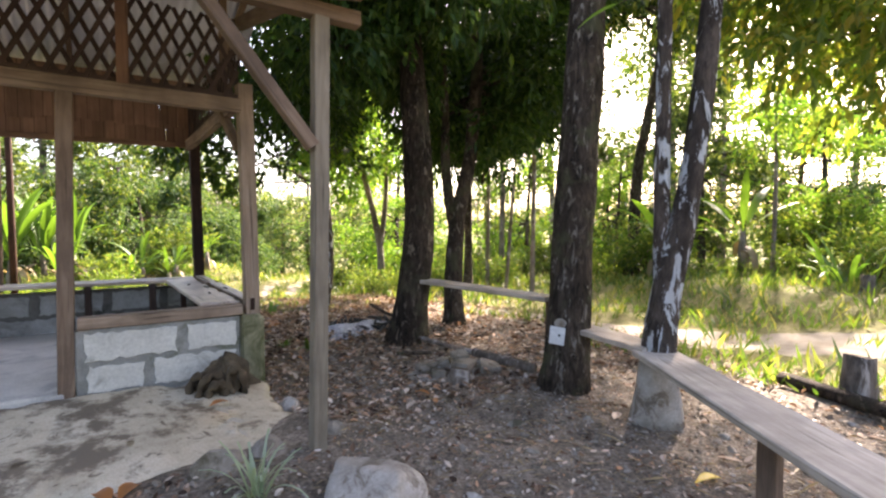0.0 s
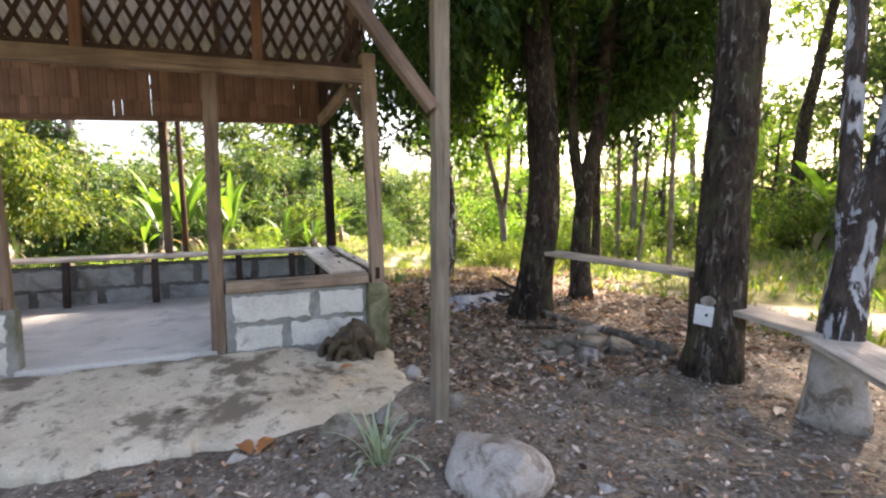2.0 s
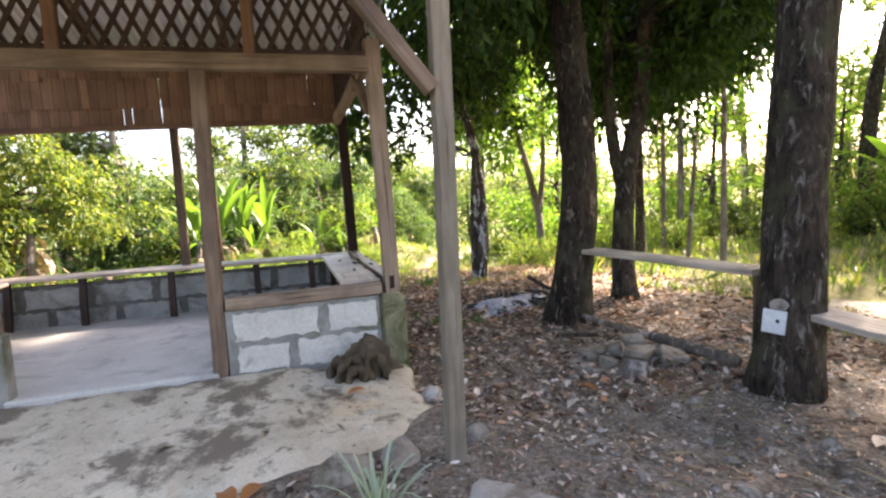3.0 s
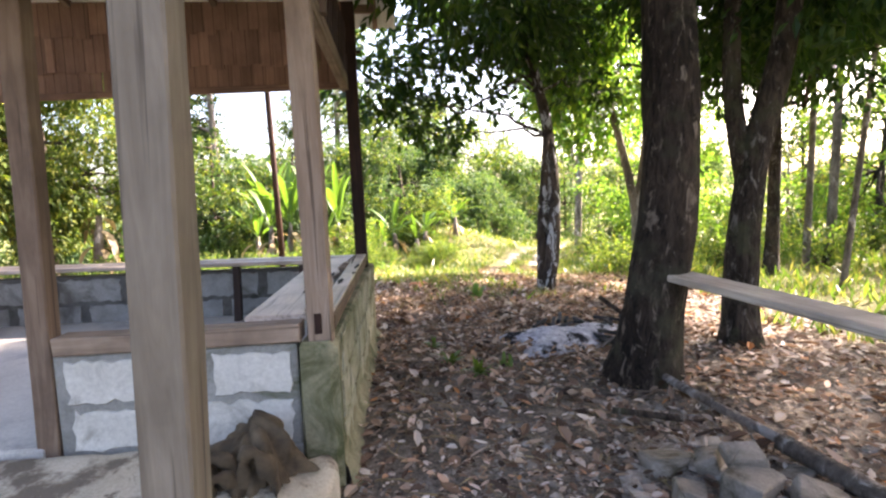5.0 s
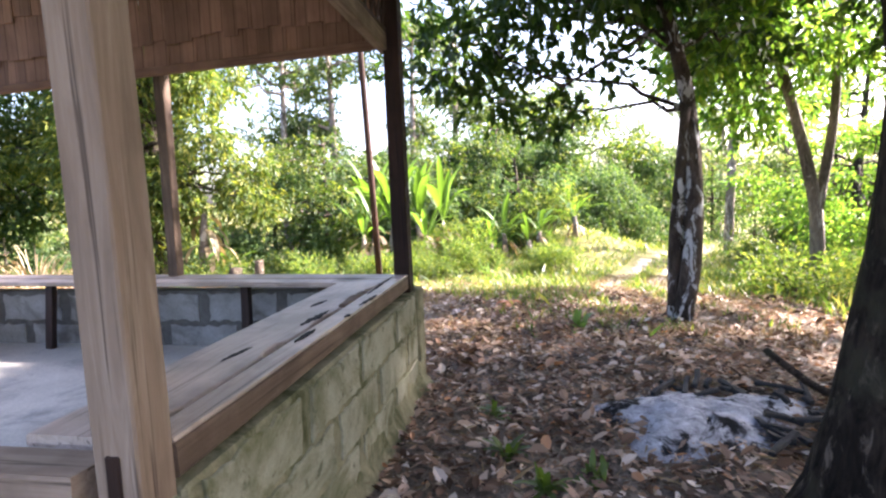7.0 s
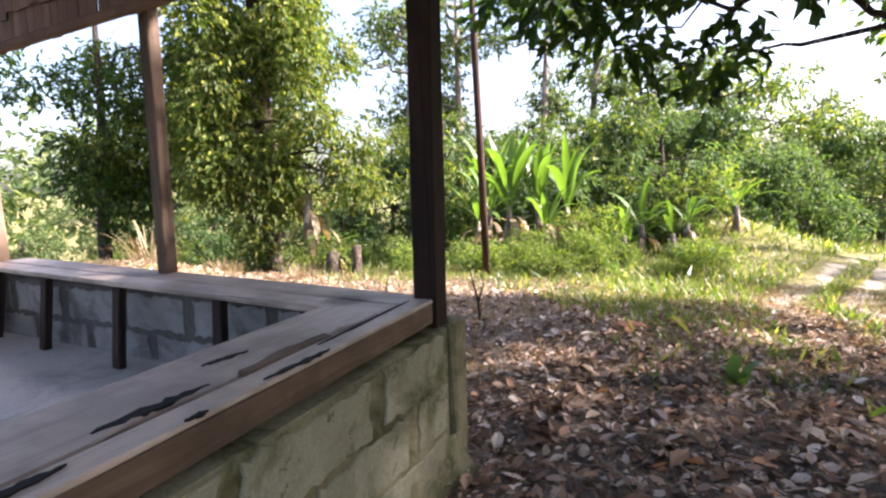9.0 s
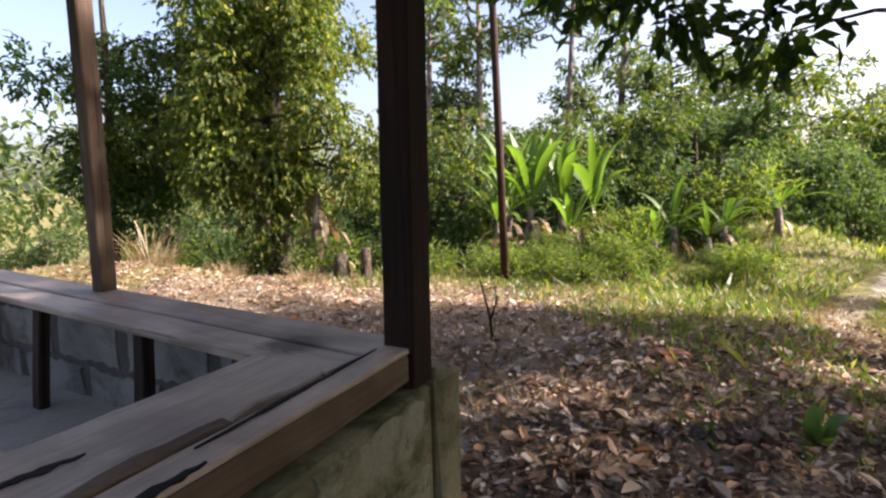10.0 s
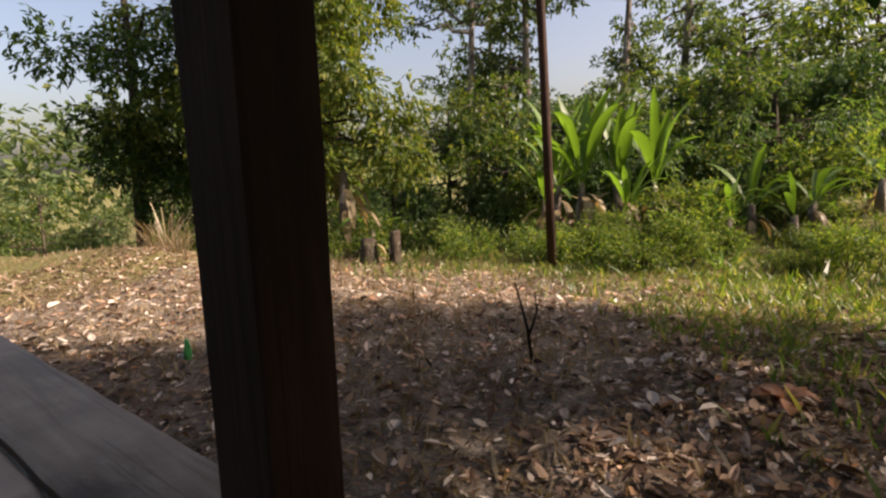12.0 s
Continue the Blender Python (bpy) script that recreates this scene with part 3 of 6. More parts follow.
def apron():
    """Worn cement with a crumbling front edge and shallow hollows."""
    outline = [(-3.3, 3.16), (-1.0, 3.13), (-0.35, 3.08), (0.25, 3.0), (0.62, 2.97), (0.90, 2.98), (1.05, 3.16), (1.11, 3.46), (1.13, 3.90), (1.12, 4.36), (-3.3, 4.34)]
    pts = []
    for k, (a, b) in enumerate(zip(outline, outline[1:] + outline[:1])):
        n = max(2, int(math.hypot(b[0] - a[0], b[1] - a[1]) / 0.045))
        for q in range(n):
            p = Vector((a[0] + (b[0] - a[0]) * q / n, a[1] + (b[1] - a[1]) * q / n, 0))
            if k < 9:
                p += Vector((noise.noise(p * 3.1), noise.noise(p * 3.1 + Vector((9, 3, 1))), 0)) * 0.10
                p += Vector((noise.noise(p * 12), noise.noise(p * 12 + Vector((4, 8, 1))), 0)) * 0.06
            pts.append(p)
    bm = bmesh.new()
    rings = [[bm.verts.new((p.x, p.y, -0.14)) for p in pts]]
    for inset, drop in ((0.0, 0.062), (0.012, 0.028), (0.04, 0.012), (0.09, 0.005), (0.17, 0.002), (0.27, 0), (0.36, 0), (0.45, 0)):
        ring = []
        for p in pts:
            q = Vector((p.x + (max(-3.2, min(0.75, p.x)) - p.x) * min(1, inset / 0.35), p.y + (3.72 - p.y) * inset / 0.68, 0))
            chip = max(0, noise.noise(p * 5.3 + Vector((2, 7, 0)))) * 0.07 * max(0, 1 - inset / 0.12)
            rough = 0.004 * noise.noise(q * 2.6) + 0.002 * noise.noise(q * 9)
            ring.append(bm.verts.new((q.x, q.y, apron_z(q.x, q.y) - drop - chip + rough)))
        rings.append(ring)
    m = len(pts)
    for r0, r1 in zip(rings, rings[1:]):
        for a in range(m):
            b = (a + 1) % m
            bm.faces.new((r0[a], r0[b], r1[b], r1[a]))
    bmesh.ops.triangulate(bm, faces=[bm.faces.new(rings[-1])])
    tagged(part("porch_floor", bm, CONCRETE, None, "", None, True), "cracked and stained cement apron in front of the shelter", "floor", kind="structure")


apron()

shelter = thing("open_shelter", (-0.85, 5.7, 0.0), "open timber rest shelter with low block walls and lattice", "shelter")


def block_wall(name, p0, p1, z0, z1, thick, material, mortar, joints, label="", inset=0.001, gap=0.05):
    """A mortar core with blocks proud of it; joints: one list of (start, end) fractions a course."""
    p0, p1 = Vector((*p0, 0)), Vector((*p1, 0))
    d = (p1 - p0)
    length = d.length
    d.normalize()
    rot = Matrix.Rotation(math.atan2(d.y, d.x), 4, "Z")
    m = Matrix.Translation(p0 + d * length / 2 + Vector((0, 0, z0))) @ rot
    core = part(name, block_bm(length, thick - 0.01, z1 - z0, 0.01, 0.003), mortar, shelter, label, m)
    h = (z1 - z0 - 0.03) / len(joints)
    for c, row in enumerate(joints):
        for a, b in row:
            w = (b - a) * length - gap
            hz = h - gap * 0.7
            bm = plate_bm(w + 0.012, thick + inset * 2, hz + 0.01)
            mm = Matrix.Translation(p0 + d * length * (a + b) / 2 + Vector((0, 0, z0 + 0.03 + c * h))) @ rot
            part("block", bm, material, core, "", mm)
    return core


# front wall beside the opening, two courses of long white blocks
block_wall("low_wall", (-0.13, YF + 0.06), (0.98, YF + 0.06), 0.20, 0.70, 0.12, BLOCK, MORTAR, [[(0.04, 0.40), (0.42, 0.99)], [(0.03, 0.60), (0.63, 0.99)]], "white block wall with grey mortar joints")
block_wall("low_wall", (XL, YF + 0.06), (-1.44, YF + 0.06), 0.21, 0.70, 0.12, BLOCK, MORTAR, [[(0.02, 0.45), (0.47, 0.97)], [(0.02, 0.28), (0.31, 0.74), (0.76, 0.98)]], "white block wall with grey mortar joints")
part("plinth", block_bm(1.12, 0.118, 0.17, 0.012, 0.004), MORTAR, shelter, "grey cement plinth under the white blocks", Matrix.Translation((0.425, YF + 0.062, 0.035)))
# side wall towards the trees
block_wall("low_wall", (XR + 0.05, YF + 0.13), (XR + 0.05, YB - 0.02), -0.02, 0.70, 0.12, MOSSY_BLOCK, MOSSY, [[(0.0, 0.23), (0.24, 0.47), (0.49, 0.72), (0.74, 0.98)], [(0.0, 0.12), (0.13, 0.36), (0.38, 0.60), (0.62, 0.85), (0.87, 0.99)], [(0.02, 0.25), (0.27, 0.50), (0.51, 0.75), (0.77, 0.98)]], "moss-stained block wall", 0.001, 0.034)
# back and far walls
block_wall("low_wall", (XL, YB + 0.04), (XR, YB + 0.04), 0.18, 0.72, 0.12, BLOCK_GREY, MORTAR_DARK, [[(0.01, 0.15), (0.16, 0.32), (0.33, 0.49), (0.5, 0.66), (0.67, 0.83), (0.84, 0.99)], [(0.01, 0.08), (0.09, 0.25), (0.26, 0.42), (0.43, 0.58), (0.59, 0.75), (0.76, 0.9), (0.91, 0.99)]], "grey block wall, under-bench shade put into its colour")
block_wall("low_wall", (XL - 0.05, YF + 0.13), (XL - 0.05, YB - 0.02), 0.0, 0.72, 0.12, BLOCK_GREY, MORTAR, [[(0.0, 0.23), (0.24, 0.47), (0.49, 0.72), (0.74, 0.98)], [(0.0, 0.12), (0.13, 0.36), (0.38, 0.60), (0.62, 0.85), (0.87, 0.99)], [(0.02, 0.25), (0.27, 0.50), (0.51, 0.75), (0.77, 0.98)]], "grey block wall, under-bench shade put into its colour")


def pillar(x, y, sx, sy, z0, z1, label):
    bm = block_bm(sx, sy, z1 - z0, 0.03, 0.01)
    part("pillar", bm, MOSSY, shelter, label, Matrix.Translation((x, y, z0)))


pillar(1.075, YF + 0.06, 0.19, 0.17, -0.05, 0.71, "mossy cement corner pillar")
pillar(1.10, YB + 0.09, 0.16, 0.15, -0.05, 0.72, "mossy cement corner pillar")

def footing(x0, y0, y1):
    """Splashed, lumpy earth and cement skirt along the foot of the side wall."""
    bm = bmesh.new()
    rows = []
    n = 70
    for i in range(n + 1):
        y = y0 + (y1 - y0) * i / n
        wide = 0.10 + 0.06 * noise.noise(Vector((y * 2.3, 1, 0))) + 0.035 * noise.noise(Vector((y * 9, 4, 0)))
        high = 0.17 + 0.08 * noise.noise(Vector((y * 1.9, 7, 2))) + 0.05 * noise.noise(Vector((y * 8, 2, 2)))
        row = []
        for k in range(7):
            u = k / 6
            lump = 0.02 * noise.noise(Vector((y * 13, u * 4, 5)))
            row.append(bm.verts.new((x0 + wide * u ** 1.4 + lump, y, max(-0.08, high * (1 - u) ** 1.5 - 0.07 * u + lump))))
        rows.append(row)
    for r0, r1 in zip(rows, rows[1:]):
        for k in range(6):
            bm.faces.new((r0[k], r0[k + 1], r1[k + 1], r1[k]))
    part("footing", bm, MOSSY, shelter, "lumpy mossy cement skirt at the wall's foot", None, True)


footing(1.165, YF + 0.0, YB + 0.1)

# posts
timber("post", (1.09, YF + 0.07, 0.68), (1.06, YF + 0.10, 2.62), 0.115, 0.115, WOOD_TAN, shelter, "tan corner post with a darker foot", seg=8)
timber("post", (-0.185, YF + 0.04, 0.20), (-0.15, YF + 0.065, 2.37), 0.10, 0.09, WOOD, shelter, "door post beside the opening", seg=8)
timber("post", (-1.51, YF + 0.05, 0.20), (-1.54, YF + 0.07, 2.37), 0.10, 0.09, WOOD, shelter, "door post beside the opening", seg=8)
timber("post", (XL - 0.02, YF + 0.07, 0.68), (XL - 0.02, YF + 0.08, 2.62), 0.11, 0.11, WOOD, shelter, seg=8)
# far corner post: its shaded side is put into the dark wood colour
timber("post", (1.085, 6.99, 0.70), (1.06, 7.08, 3.22), 0.115, 0.115, WOOD_DARK, shelter, "brown far corner post, its shade put into the colour", seg=8)
timber("post", (-0.855, 7.11, 0.74), (-0.84, 7.15, 3.20), 0.09, 0.08, WOOD, shelter, seg=8)
timber("post", (XL - 0.02, YB + 0.07, 0.74), (XL - 0.02, YB + 0.06, 3.22), 0.10, 0.10, WOOD, shelter, seg=8)
timber("porch_post", (1.072, 2.870, 0.09), (1.125, 2.905, 2.66), 0.090, 0.088, WOOD_POST, shelter, "pale weathered porch post on a stone", seg=10)
timber("porch_post", (XL, 2.87, 0.1), (XL, 2.95, 2.66), 0.105, 0.095, WOOD_POST, shelter, "pale weathered porch post", seg=10)

# beams
timber("beam", (XL - 0.1, YF + 0.05, 2.42), (1.02, YF + 0.05, 2.43), 0.08, 0.115, WOOD_TAN, shelter, "front tie beam", side=(0, 1, 0))
timber("beam", (1.03, YF + 0.15, 2.50), (1.0, YB + 0.05, 2.46), 0.07, 0.12, WOOD_TAN, shelter, "side tie beam", side=(1, 0, 0))
timber("beam", (XL, YF + 0.15, 2.50), (XL, YB + 0.05, 2.46), 0.07, 0.09, WOOD, shelter, "side tie beam")
timber("beam", (XL - 0.1, YB + 0.035, 2.365), (1.05, YB + 0.035, 2.46), 0.05, 0.06, PANEL, shelter, "thin beam under the back panel")
timber("porch_beam", (XL - 0.4, 2.93, 2.70), (1.38, 2.93, 2.71), 0.09, 0.09, WOOD, shelter, "porch eave beam")
timber("porch_beam", (1.08, 2.75, 2.79), (1.05, YF + 0.2, 3.15), 0.08, 0.09, WOOD, shelter, "porch rafter")
timber("plate", (XL - 0.2, YB + 0.12, 3.19), (1.3, YB + 0.12, 3.19), 0.06, 0.07, WOOD, shelter, "back wall plate")
for px in (1.06, XL - 0.02):
    timber("king_post", (px, 5.25, 2.5), (px, 5.25, 3.68), 0.07, 0.07, WOOD, shelter)
timber("brace", (1.06, 2.87, 1.90), (0.42, 2.90, 2.72), 0.085, 0.07, WOOD, shelter, "slanting brace of the porch post")
timber("brace", (1.03, YF + 0.20, 2.12), (1.0, YF + 0.65, 2.47), 0.07, 0.07, WOOD, shelter)

# front sill rail and bench boards
timber("sill", (-0.11, YF + 0.05, 0.745), (1.0, YF + 0.05, 0.755), 0.13, 0.085, WOOD_TAN, shelter, "timber sill on the front wall", side=(0, 1, 0))
timber("sill", (XL, YF + 0.05, 0.745), (-1.5, YF + 0.05, 0.745), 0.13, 0.085, WOOD_TAN, shelter, "timber sill on the front wall", side=(0, 1, 0))
timber("sill", (1.10, YF + 0.135, 0.765), (1.085, 6.915, 0.775), 0.10, 0.085, WOOD, shelter, "timber sill on the side wall", side=(1, 0, 0))
timber("sill_cap", (1.095, YF + 0.135, 0.817), (1.08, 6.925, 0.826), 0.098, 0.014, BENCHTOP, shelter, "grey weathered board on the side sill", side=(1, 0, 0), seg=10, ch=0.003)
# no hole is cut: a dark plate stands for the mortise's inner shade
part("mortise", block_bm(0.035, 0.01, 0.10, 0.003, 0.002), WOOD_DARK, shelter, "dark plate painting the shade of a mortise in the post", Matrix.Translation((1.085, YF + 0.0135, 0.74)))

bench = thing("corner_bench", (-0.85, 6.9, FLOOR_Z), "worn wooden corner bench built along the walls", "bench")
def seat(p0, p1, w, notches=()):
    m, length = axes(p0, p1, (1, 0, 0) if abs(p1[1] - p0[1]) > 1 else (0, 1, 0))
    part("seat_board", board_bm(length, w, 0.034, notches), BENCHTOP, bench, "", m)


seat((XL + 0.05, 6.982, SEAT), (1.0, 6.775, SEAT), 0.16)
seat((XL + 0.05, 7.168, SEAT + 0.003), (1.01, 6.960, SEAT + 0.003), 0.196)
seat((0.858, YF + 0.14, SEAT - 0.004), (0.838, 6.725, SEAT), 0.312, [(1.62, 0.22, 0.035, 1), (1.95, 0.14, 0.03, 1), (1.20, 0.30, 0.022, 1), (0.75, 0.22, 0.028, 1), (0.1, 0.14, 0.03, 1), (2.2, 0.1, 0.015, 1)])
seat((XL + 0.22, YF + 0.2, SEAT + 0.0), (XL + 0.22, 6.71, SEAT + 0.0), 0.34)
timber("splinter", (1.015, 5.98, SEAT + 0.022), (1.005, 6.36, SEAT + 0.020), 0.05, 0.02, WOOD, bench, "split sliver lying along the edge", side=(1, 0, 0), seg=6, wob=0.006)
def rot_split(x0, y0, x1, y1, w, z, seed):
    """A ragged, rotten split, widest near its middle; near-black stands for its inner shade."""
    rr = random.Random(seed)
    bm = bmesh.new()
    rows, n = [], 14
    for i in range(n + 1):
        u = i / n
        half = w / 2 * (math.sin(math.pi * (0.04 + 0.92 * u)) ** 0.8) * rr.uniform(0.55, 1.1)
        cx, cy = x0 + (x1 - x0) * u + rr.uniform(-0.12, 0.12) * w, y0 + (y1 - y0) * u
        rows.append([bm.verts.new(p) for p in ((cx - half, cy, z - 0.006), (cx + half, cy, z - 0.006), (cx + half * 0.9, cy, z), (cx - half * 0.9, cy, z))])
    for r0, r1 in zip(rows, rows[1:]):
        for j in range(4):
            bm.faces.new((r0[j], r0[(j + 1) % 4], r1[(j + 1) % 4], r1[j]))
    bm.faces.new(list(reversed(rows[0])))
    bm.faces.new(rows[-1])
    bmesh.ops.recalc_face_normals(bm, faces=bm.faces[:])
    return bm


# slivers lie on the boards; their colour paints the shade of holes and gaps
part("split", rot_split(0.950, 5.60, 0.965, 5.90, 0.050, 0.8165, 1), ROT, bench, "rotten split in the board, its depth painted near-black")
part("split", rot_split(0.823, 5.99, 0.850, 6.15, 0.034, 0.8185, 2), ROT, bench, "rotten split in the board, its depth painted near-black")
part("split", rot_split(0.880, 5.10, 0.900, 5.27, 0.030, 0.8160, 3), ROT, bench, "rotten split in the board, its depth painted near-black")
part("split", rot_split(1.116, 5.95, 1.124, 6.22, 0.030, 0.8345, 4), ROT, shelter, "rotten edge of the sill board, its shade painted near-black")
part("split", rot_split(1.058, 6.24, 1.040, 6.88, 0.016, 0.8355, 5), ROT, shelter, "open joint along the sill board, its shade painted near-black")
part("split", rot_split(1.070, 5.30, 1.075, 5.49, 0.036, 0.8325, 6), ROT, shelter, "rotten split in the sill board, its depth painted near-black")
part("split", rot_split(1.130, 5.70, 1.130, 5.76, 0.026, 0.8335, 7), ROT, shelter, "small knot hole in the sill board, its shade painted near-black")
for lx in (-2.57, -1.86, -0.98, -0.07, 0.55):
    timber("leg", (lx, 6.75 + 0.045 * (0.6 - lx), FLOOR_Z), (lx, 6.79 + 0.055 * (0.6 - lx), SEAT - 0.02), 0.07, 0.05, LATH, bench)
for ly in (4.75, 5.6):
    timber("leg", (0.72, ly, FLOOR_Z), (0.72, ly, SEAT - 0.02), 0.05, 0.06, WOOD_DARK, bench)
    timber("leg", (XL + 0.36, ly, FLOOR_Z), (XL + 0.36, ly, SEAT - 0.02), 0.05, 0.06, WOOD_DARK, bench)

# back panel of upright boards
panel = part("back_panel", timber_bm(4.0, 0.03, 0.03), WOOD_DARK, shelter, "row of red-brown upright boards", axes((XL - 0.02, YB + 0.085, 2.78), (1.05, YB + 0.085, 2.78))[0])
def board_row(z0, z1, dy, tilt):
    bx = XL - 0.02
    while bx < 1.0:
        bw = random.uniform(0.075, 0.125)
        low = z0 + 0.025 * (bx + 0.9) + random.uniform(-0.02, 0.02) * (0.6 if z0 < 2.5 else 1.3)
        timber("board", (bx + bw / 2, YB + dy + random.choice((-0.003, 0.003)), low), (bx + bw / 2 + random.uniform(-0.006, 0.006), YB + dy + tilt, z1), bw + (0.006 if random.random() < 0.93 else -0.005), 0.006, PANEL, panel, "", side=(1, 0, 0), seg=2, ch=0.002, wob=0.0015)
        bx += bw


board_row(2.40, 2.80, 0.068, 0.012)
board_row(2.63, 3.14, 0.060, 0.006)
board_row(2.95, 3.24, 0.052, 0.004)


def lattice(name, p0, p1, z0, z1, step, label):
    """Two layers of crossed laths in an upright panel."""
    p0, p1 = Vector((*p0, 0)), Vector((*p1, 0))
    d = p1 - p0
    length = d.length
    d.normalize()
    n = Vector((-d.y, d.x, 0))
    frame_ob = timber(name, p0 + Vector((0, 0, z0 + 0.02)), p1 + Vector((0, 0, z0 + 0.02)), 0.03, 0.035, LATH, shelter, label)
    h = z1 - z0
    for layer, sgn in ((0, 1), (1, -1)):
        k = -h * 0.5
        while k < length:
            a, b = k, k + h * 0.5
            za, zb = 0.0, h
            if a < 0:
                za = -a / 0.5
                a = 0
            if b > length:
                zb = (length - k) / 0.5
                b = length
            if b - a > 0.06:
                u0, u1 = (a, b) if sgn > 0 else (length - a, length - b)
                q = n * (0.012 if layer else -0.012)
                timber("lath", p0 + d * u0 + q + Vector((0, 0, z0 + za)), p0 + d * u1 + q + Vector((0, 0, z0 + zb)), 0.032, 0.012, LATH, frame_ob, "", side=d, seg=2, ch=0.002, wob=0.003)
            k += step
    return frame_ob


lattice("lattice_panel", (XL, YF + 0.05), (1.0, YF + 0.05), 2.485, 3.12, 0.115, "crossed brown laths above the beam")
lattice("lattice_panel", (1.04, YF + 0.15), (1.02, YB + 0.05), 2.52, 3.0, 0.125, "crossed brown laths above the beam")
for x in (-1.9, -0.97, 0.2):
    timber("stud", (x, YF + 0.04, 2.47), (x, YF + 0.04, 3.16), 0.08, 0.05, PANEL, shelter, side=(1, 0, 0))


# corrugated roof, ridge along x
def roof_sheet(y0, z0, y1, z1, x0, x1):
    bm = bmesh.new()
    n = int((x1 - x0) / 0.019)
    rows = []
    for (y, z) in ((y0, z0), ((y0 + y1) / 2, (z0 + z1) / 2), (y1, z1)):
        for dz in (0, 0.004):
            rows.append([bm.verts.new((x0 + (x1 - x0) * i / n, y, z + dz + 0.014 * math.sin(2 * math.pi * i * 0.019 / 0.076))) for i in range(n + 1)])
    for r, q in ((0, 2), (2, 4), (3, 1), (5, 3)):
        for i in range(n):
            bm.faces.new((rows[r][i], rows[r][i + 1], rows[q][i + 1], rows[q][i]))
    for r, q in ((1, 0), (4, 5)):
        for i in range(n):
            bm.faces.new((rows[r][i], rows[r][i + 1], rows[q][i + 1], rows[q][i]))
    return bm


roof = part("roof", timber_bm(4.82, 0.08, 0.09), WOOD, shelter, "corrugated metal roof on rafters", axes((-3.4, 5.25, 3.70), (1.42, 5.25, 3.70))[0])
for i in range(6):
    xa = -3.42 + i * 0.815
    part("sheet", roof_sheet(2.60, 2.775, 5.27, 3.79 + 0.003 * (i % 2), xa, xa + 0.85), ZINC, roof, "", None, True)
    part("sheet", roof_sheet(5.23, 3.80 + 0.003 * (i % 2), 7.58, 3.15, xa, xa + 0.85), ZINC, roof, "", None, True)
for x in (-2.8, -1.47, -0.17, 1.30):
    timber("rafter", (x, 2.75, 2.785), (x, 5.2, 3.71), 0.05, 0.07, WOOD, roof)
    timber("rafter", (x, 7.45, 3.125), (x, 5.3, 3.73), 0.05, 0.07, WOOD, roof)


# ---- trees by the shelter ----
def tree(base, stems, clumps, n_twigs, leaf, bark, leafmat, label, name="tree", seed=0, flare=1.5, limb_r=0.05, hang=0.35, sides=14, per=6, rough=0.16, shell=0.45, category="tree", wide=0.43):
    """stems: lists of (x, y, z, r) in world places; clumps: (centre, radii)."""
    rng = np.random.default_rng(seed)
    t = thing(name, base, label, category)
    bm = bmesh.new()
    ends = []
    for k, st in enumerate(stems):
        pts = spline(st, 26 if k == 0 else 16)
        if k == 0 and flare > 1:
            zz = pts[:, 2] - pts[0, 2]
            pts[:, 3] *= 1 + (flare - 1) * np.exp(-zz / 0.22)
        tube(bm, pts[:, :3], pts[:, 3], sides, rough, seed + k)
        ends.append(pts)
    starts, goals = [], []
    for c, r in clumps:
        best = min(((np.linalg.norm(np.array(c) - p[:3]) + max(0, p[2] - c[2]) * 2, tuple(p[:3])) for pts in ends for p in pts[len(pts) // 2:]), key=lambda a: a[0])
        starts.append(best[1])
        goals.append(c)
    limbs(bm, rng, starts, goals, limb_r)
    part("trunk", bm, bark, t, "", None, True)
    if n_twigs:
        P, D, L, W = twig_leaves(rng, [c for c, r in clumps], [r if isinstance(r, tuple) else (r, r, r * 0.75) for c, r in clumps], n_twigs, per, leaf, hang, shell, 0.32, wide)
        part("crown", leaves_mesh("crown", P, D, L, W, 0.12, rng), leafmat, t)
    return t


def clumps_round(rng, centre, spread, n, r):
    out = []
    for _ in range(n):
        d = rng.normal(size=3)
        d /= np.linalg.norm(d)
        k = rng.uniform(0.35, 1) ** 0.5
        out.append(((centre[0] + d[0] * spread[0] * k, centre[1] + d[1] * spread[1] * k, centre[2] + d[2] * spread[2] * k), r * rng.uniform(0.7, 1.3)))
    return out


R = np.random.default_rng(5)
# A: dark trunk that holds the far end of the raised bench
tree((3.22, 5.52, 0.0), [[(3.22, 5.50, -0.1, 0.225), (3.29, 5.46, 0.5, 0.205), (3.33, 5.46, 0.78, 0.212), (3.37, 5.46, 0.95, 0.190), (3.41, 5.46, 1.5, 0.188), (3.42, 5.50, 2.2, 0.184), (3.44, 5.7, 3.6, 0.17), (3.4, 5.9, 5.2, 0.13), (3.3, 6.1, 7.5, 0.07)]],
     clumps_round(R, (2.9, 6.3, 5.3), (2.3, 2.3, 1.5), 16, 0.95) + [((2.2, 5.4, 3.5), 0.7), ((2.5, 7.3, 3.4), 0.8), ((1.9, 6.6, 3.6), 0.75), ((3.9, 6.5, 3.6), 0.7)], 3300, 0.155, BARK_DARK, LEAF_DARK, "thick dark-barked tree shading the yard", seed=11, flare=1.45, hang=0.6)
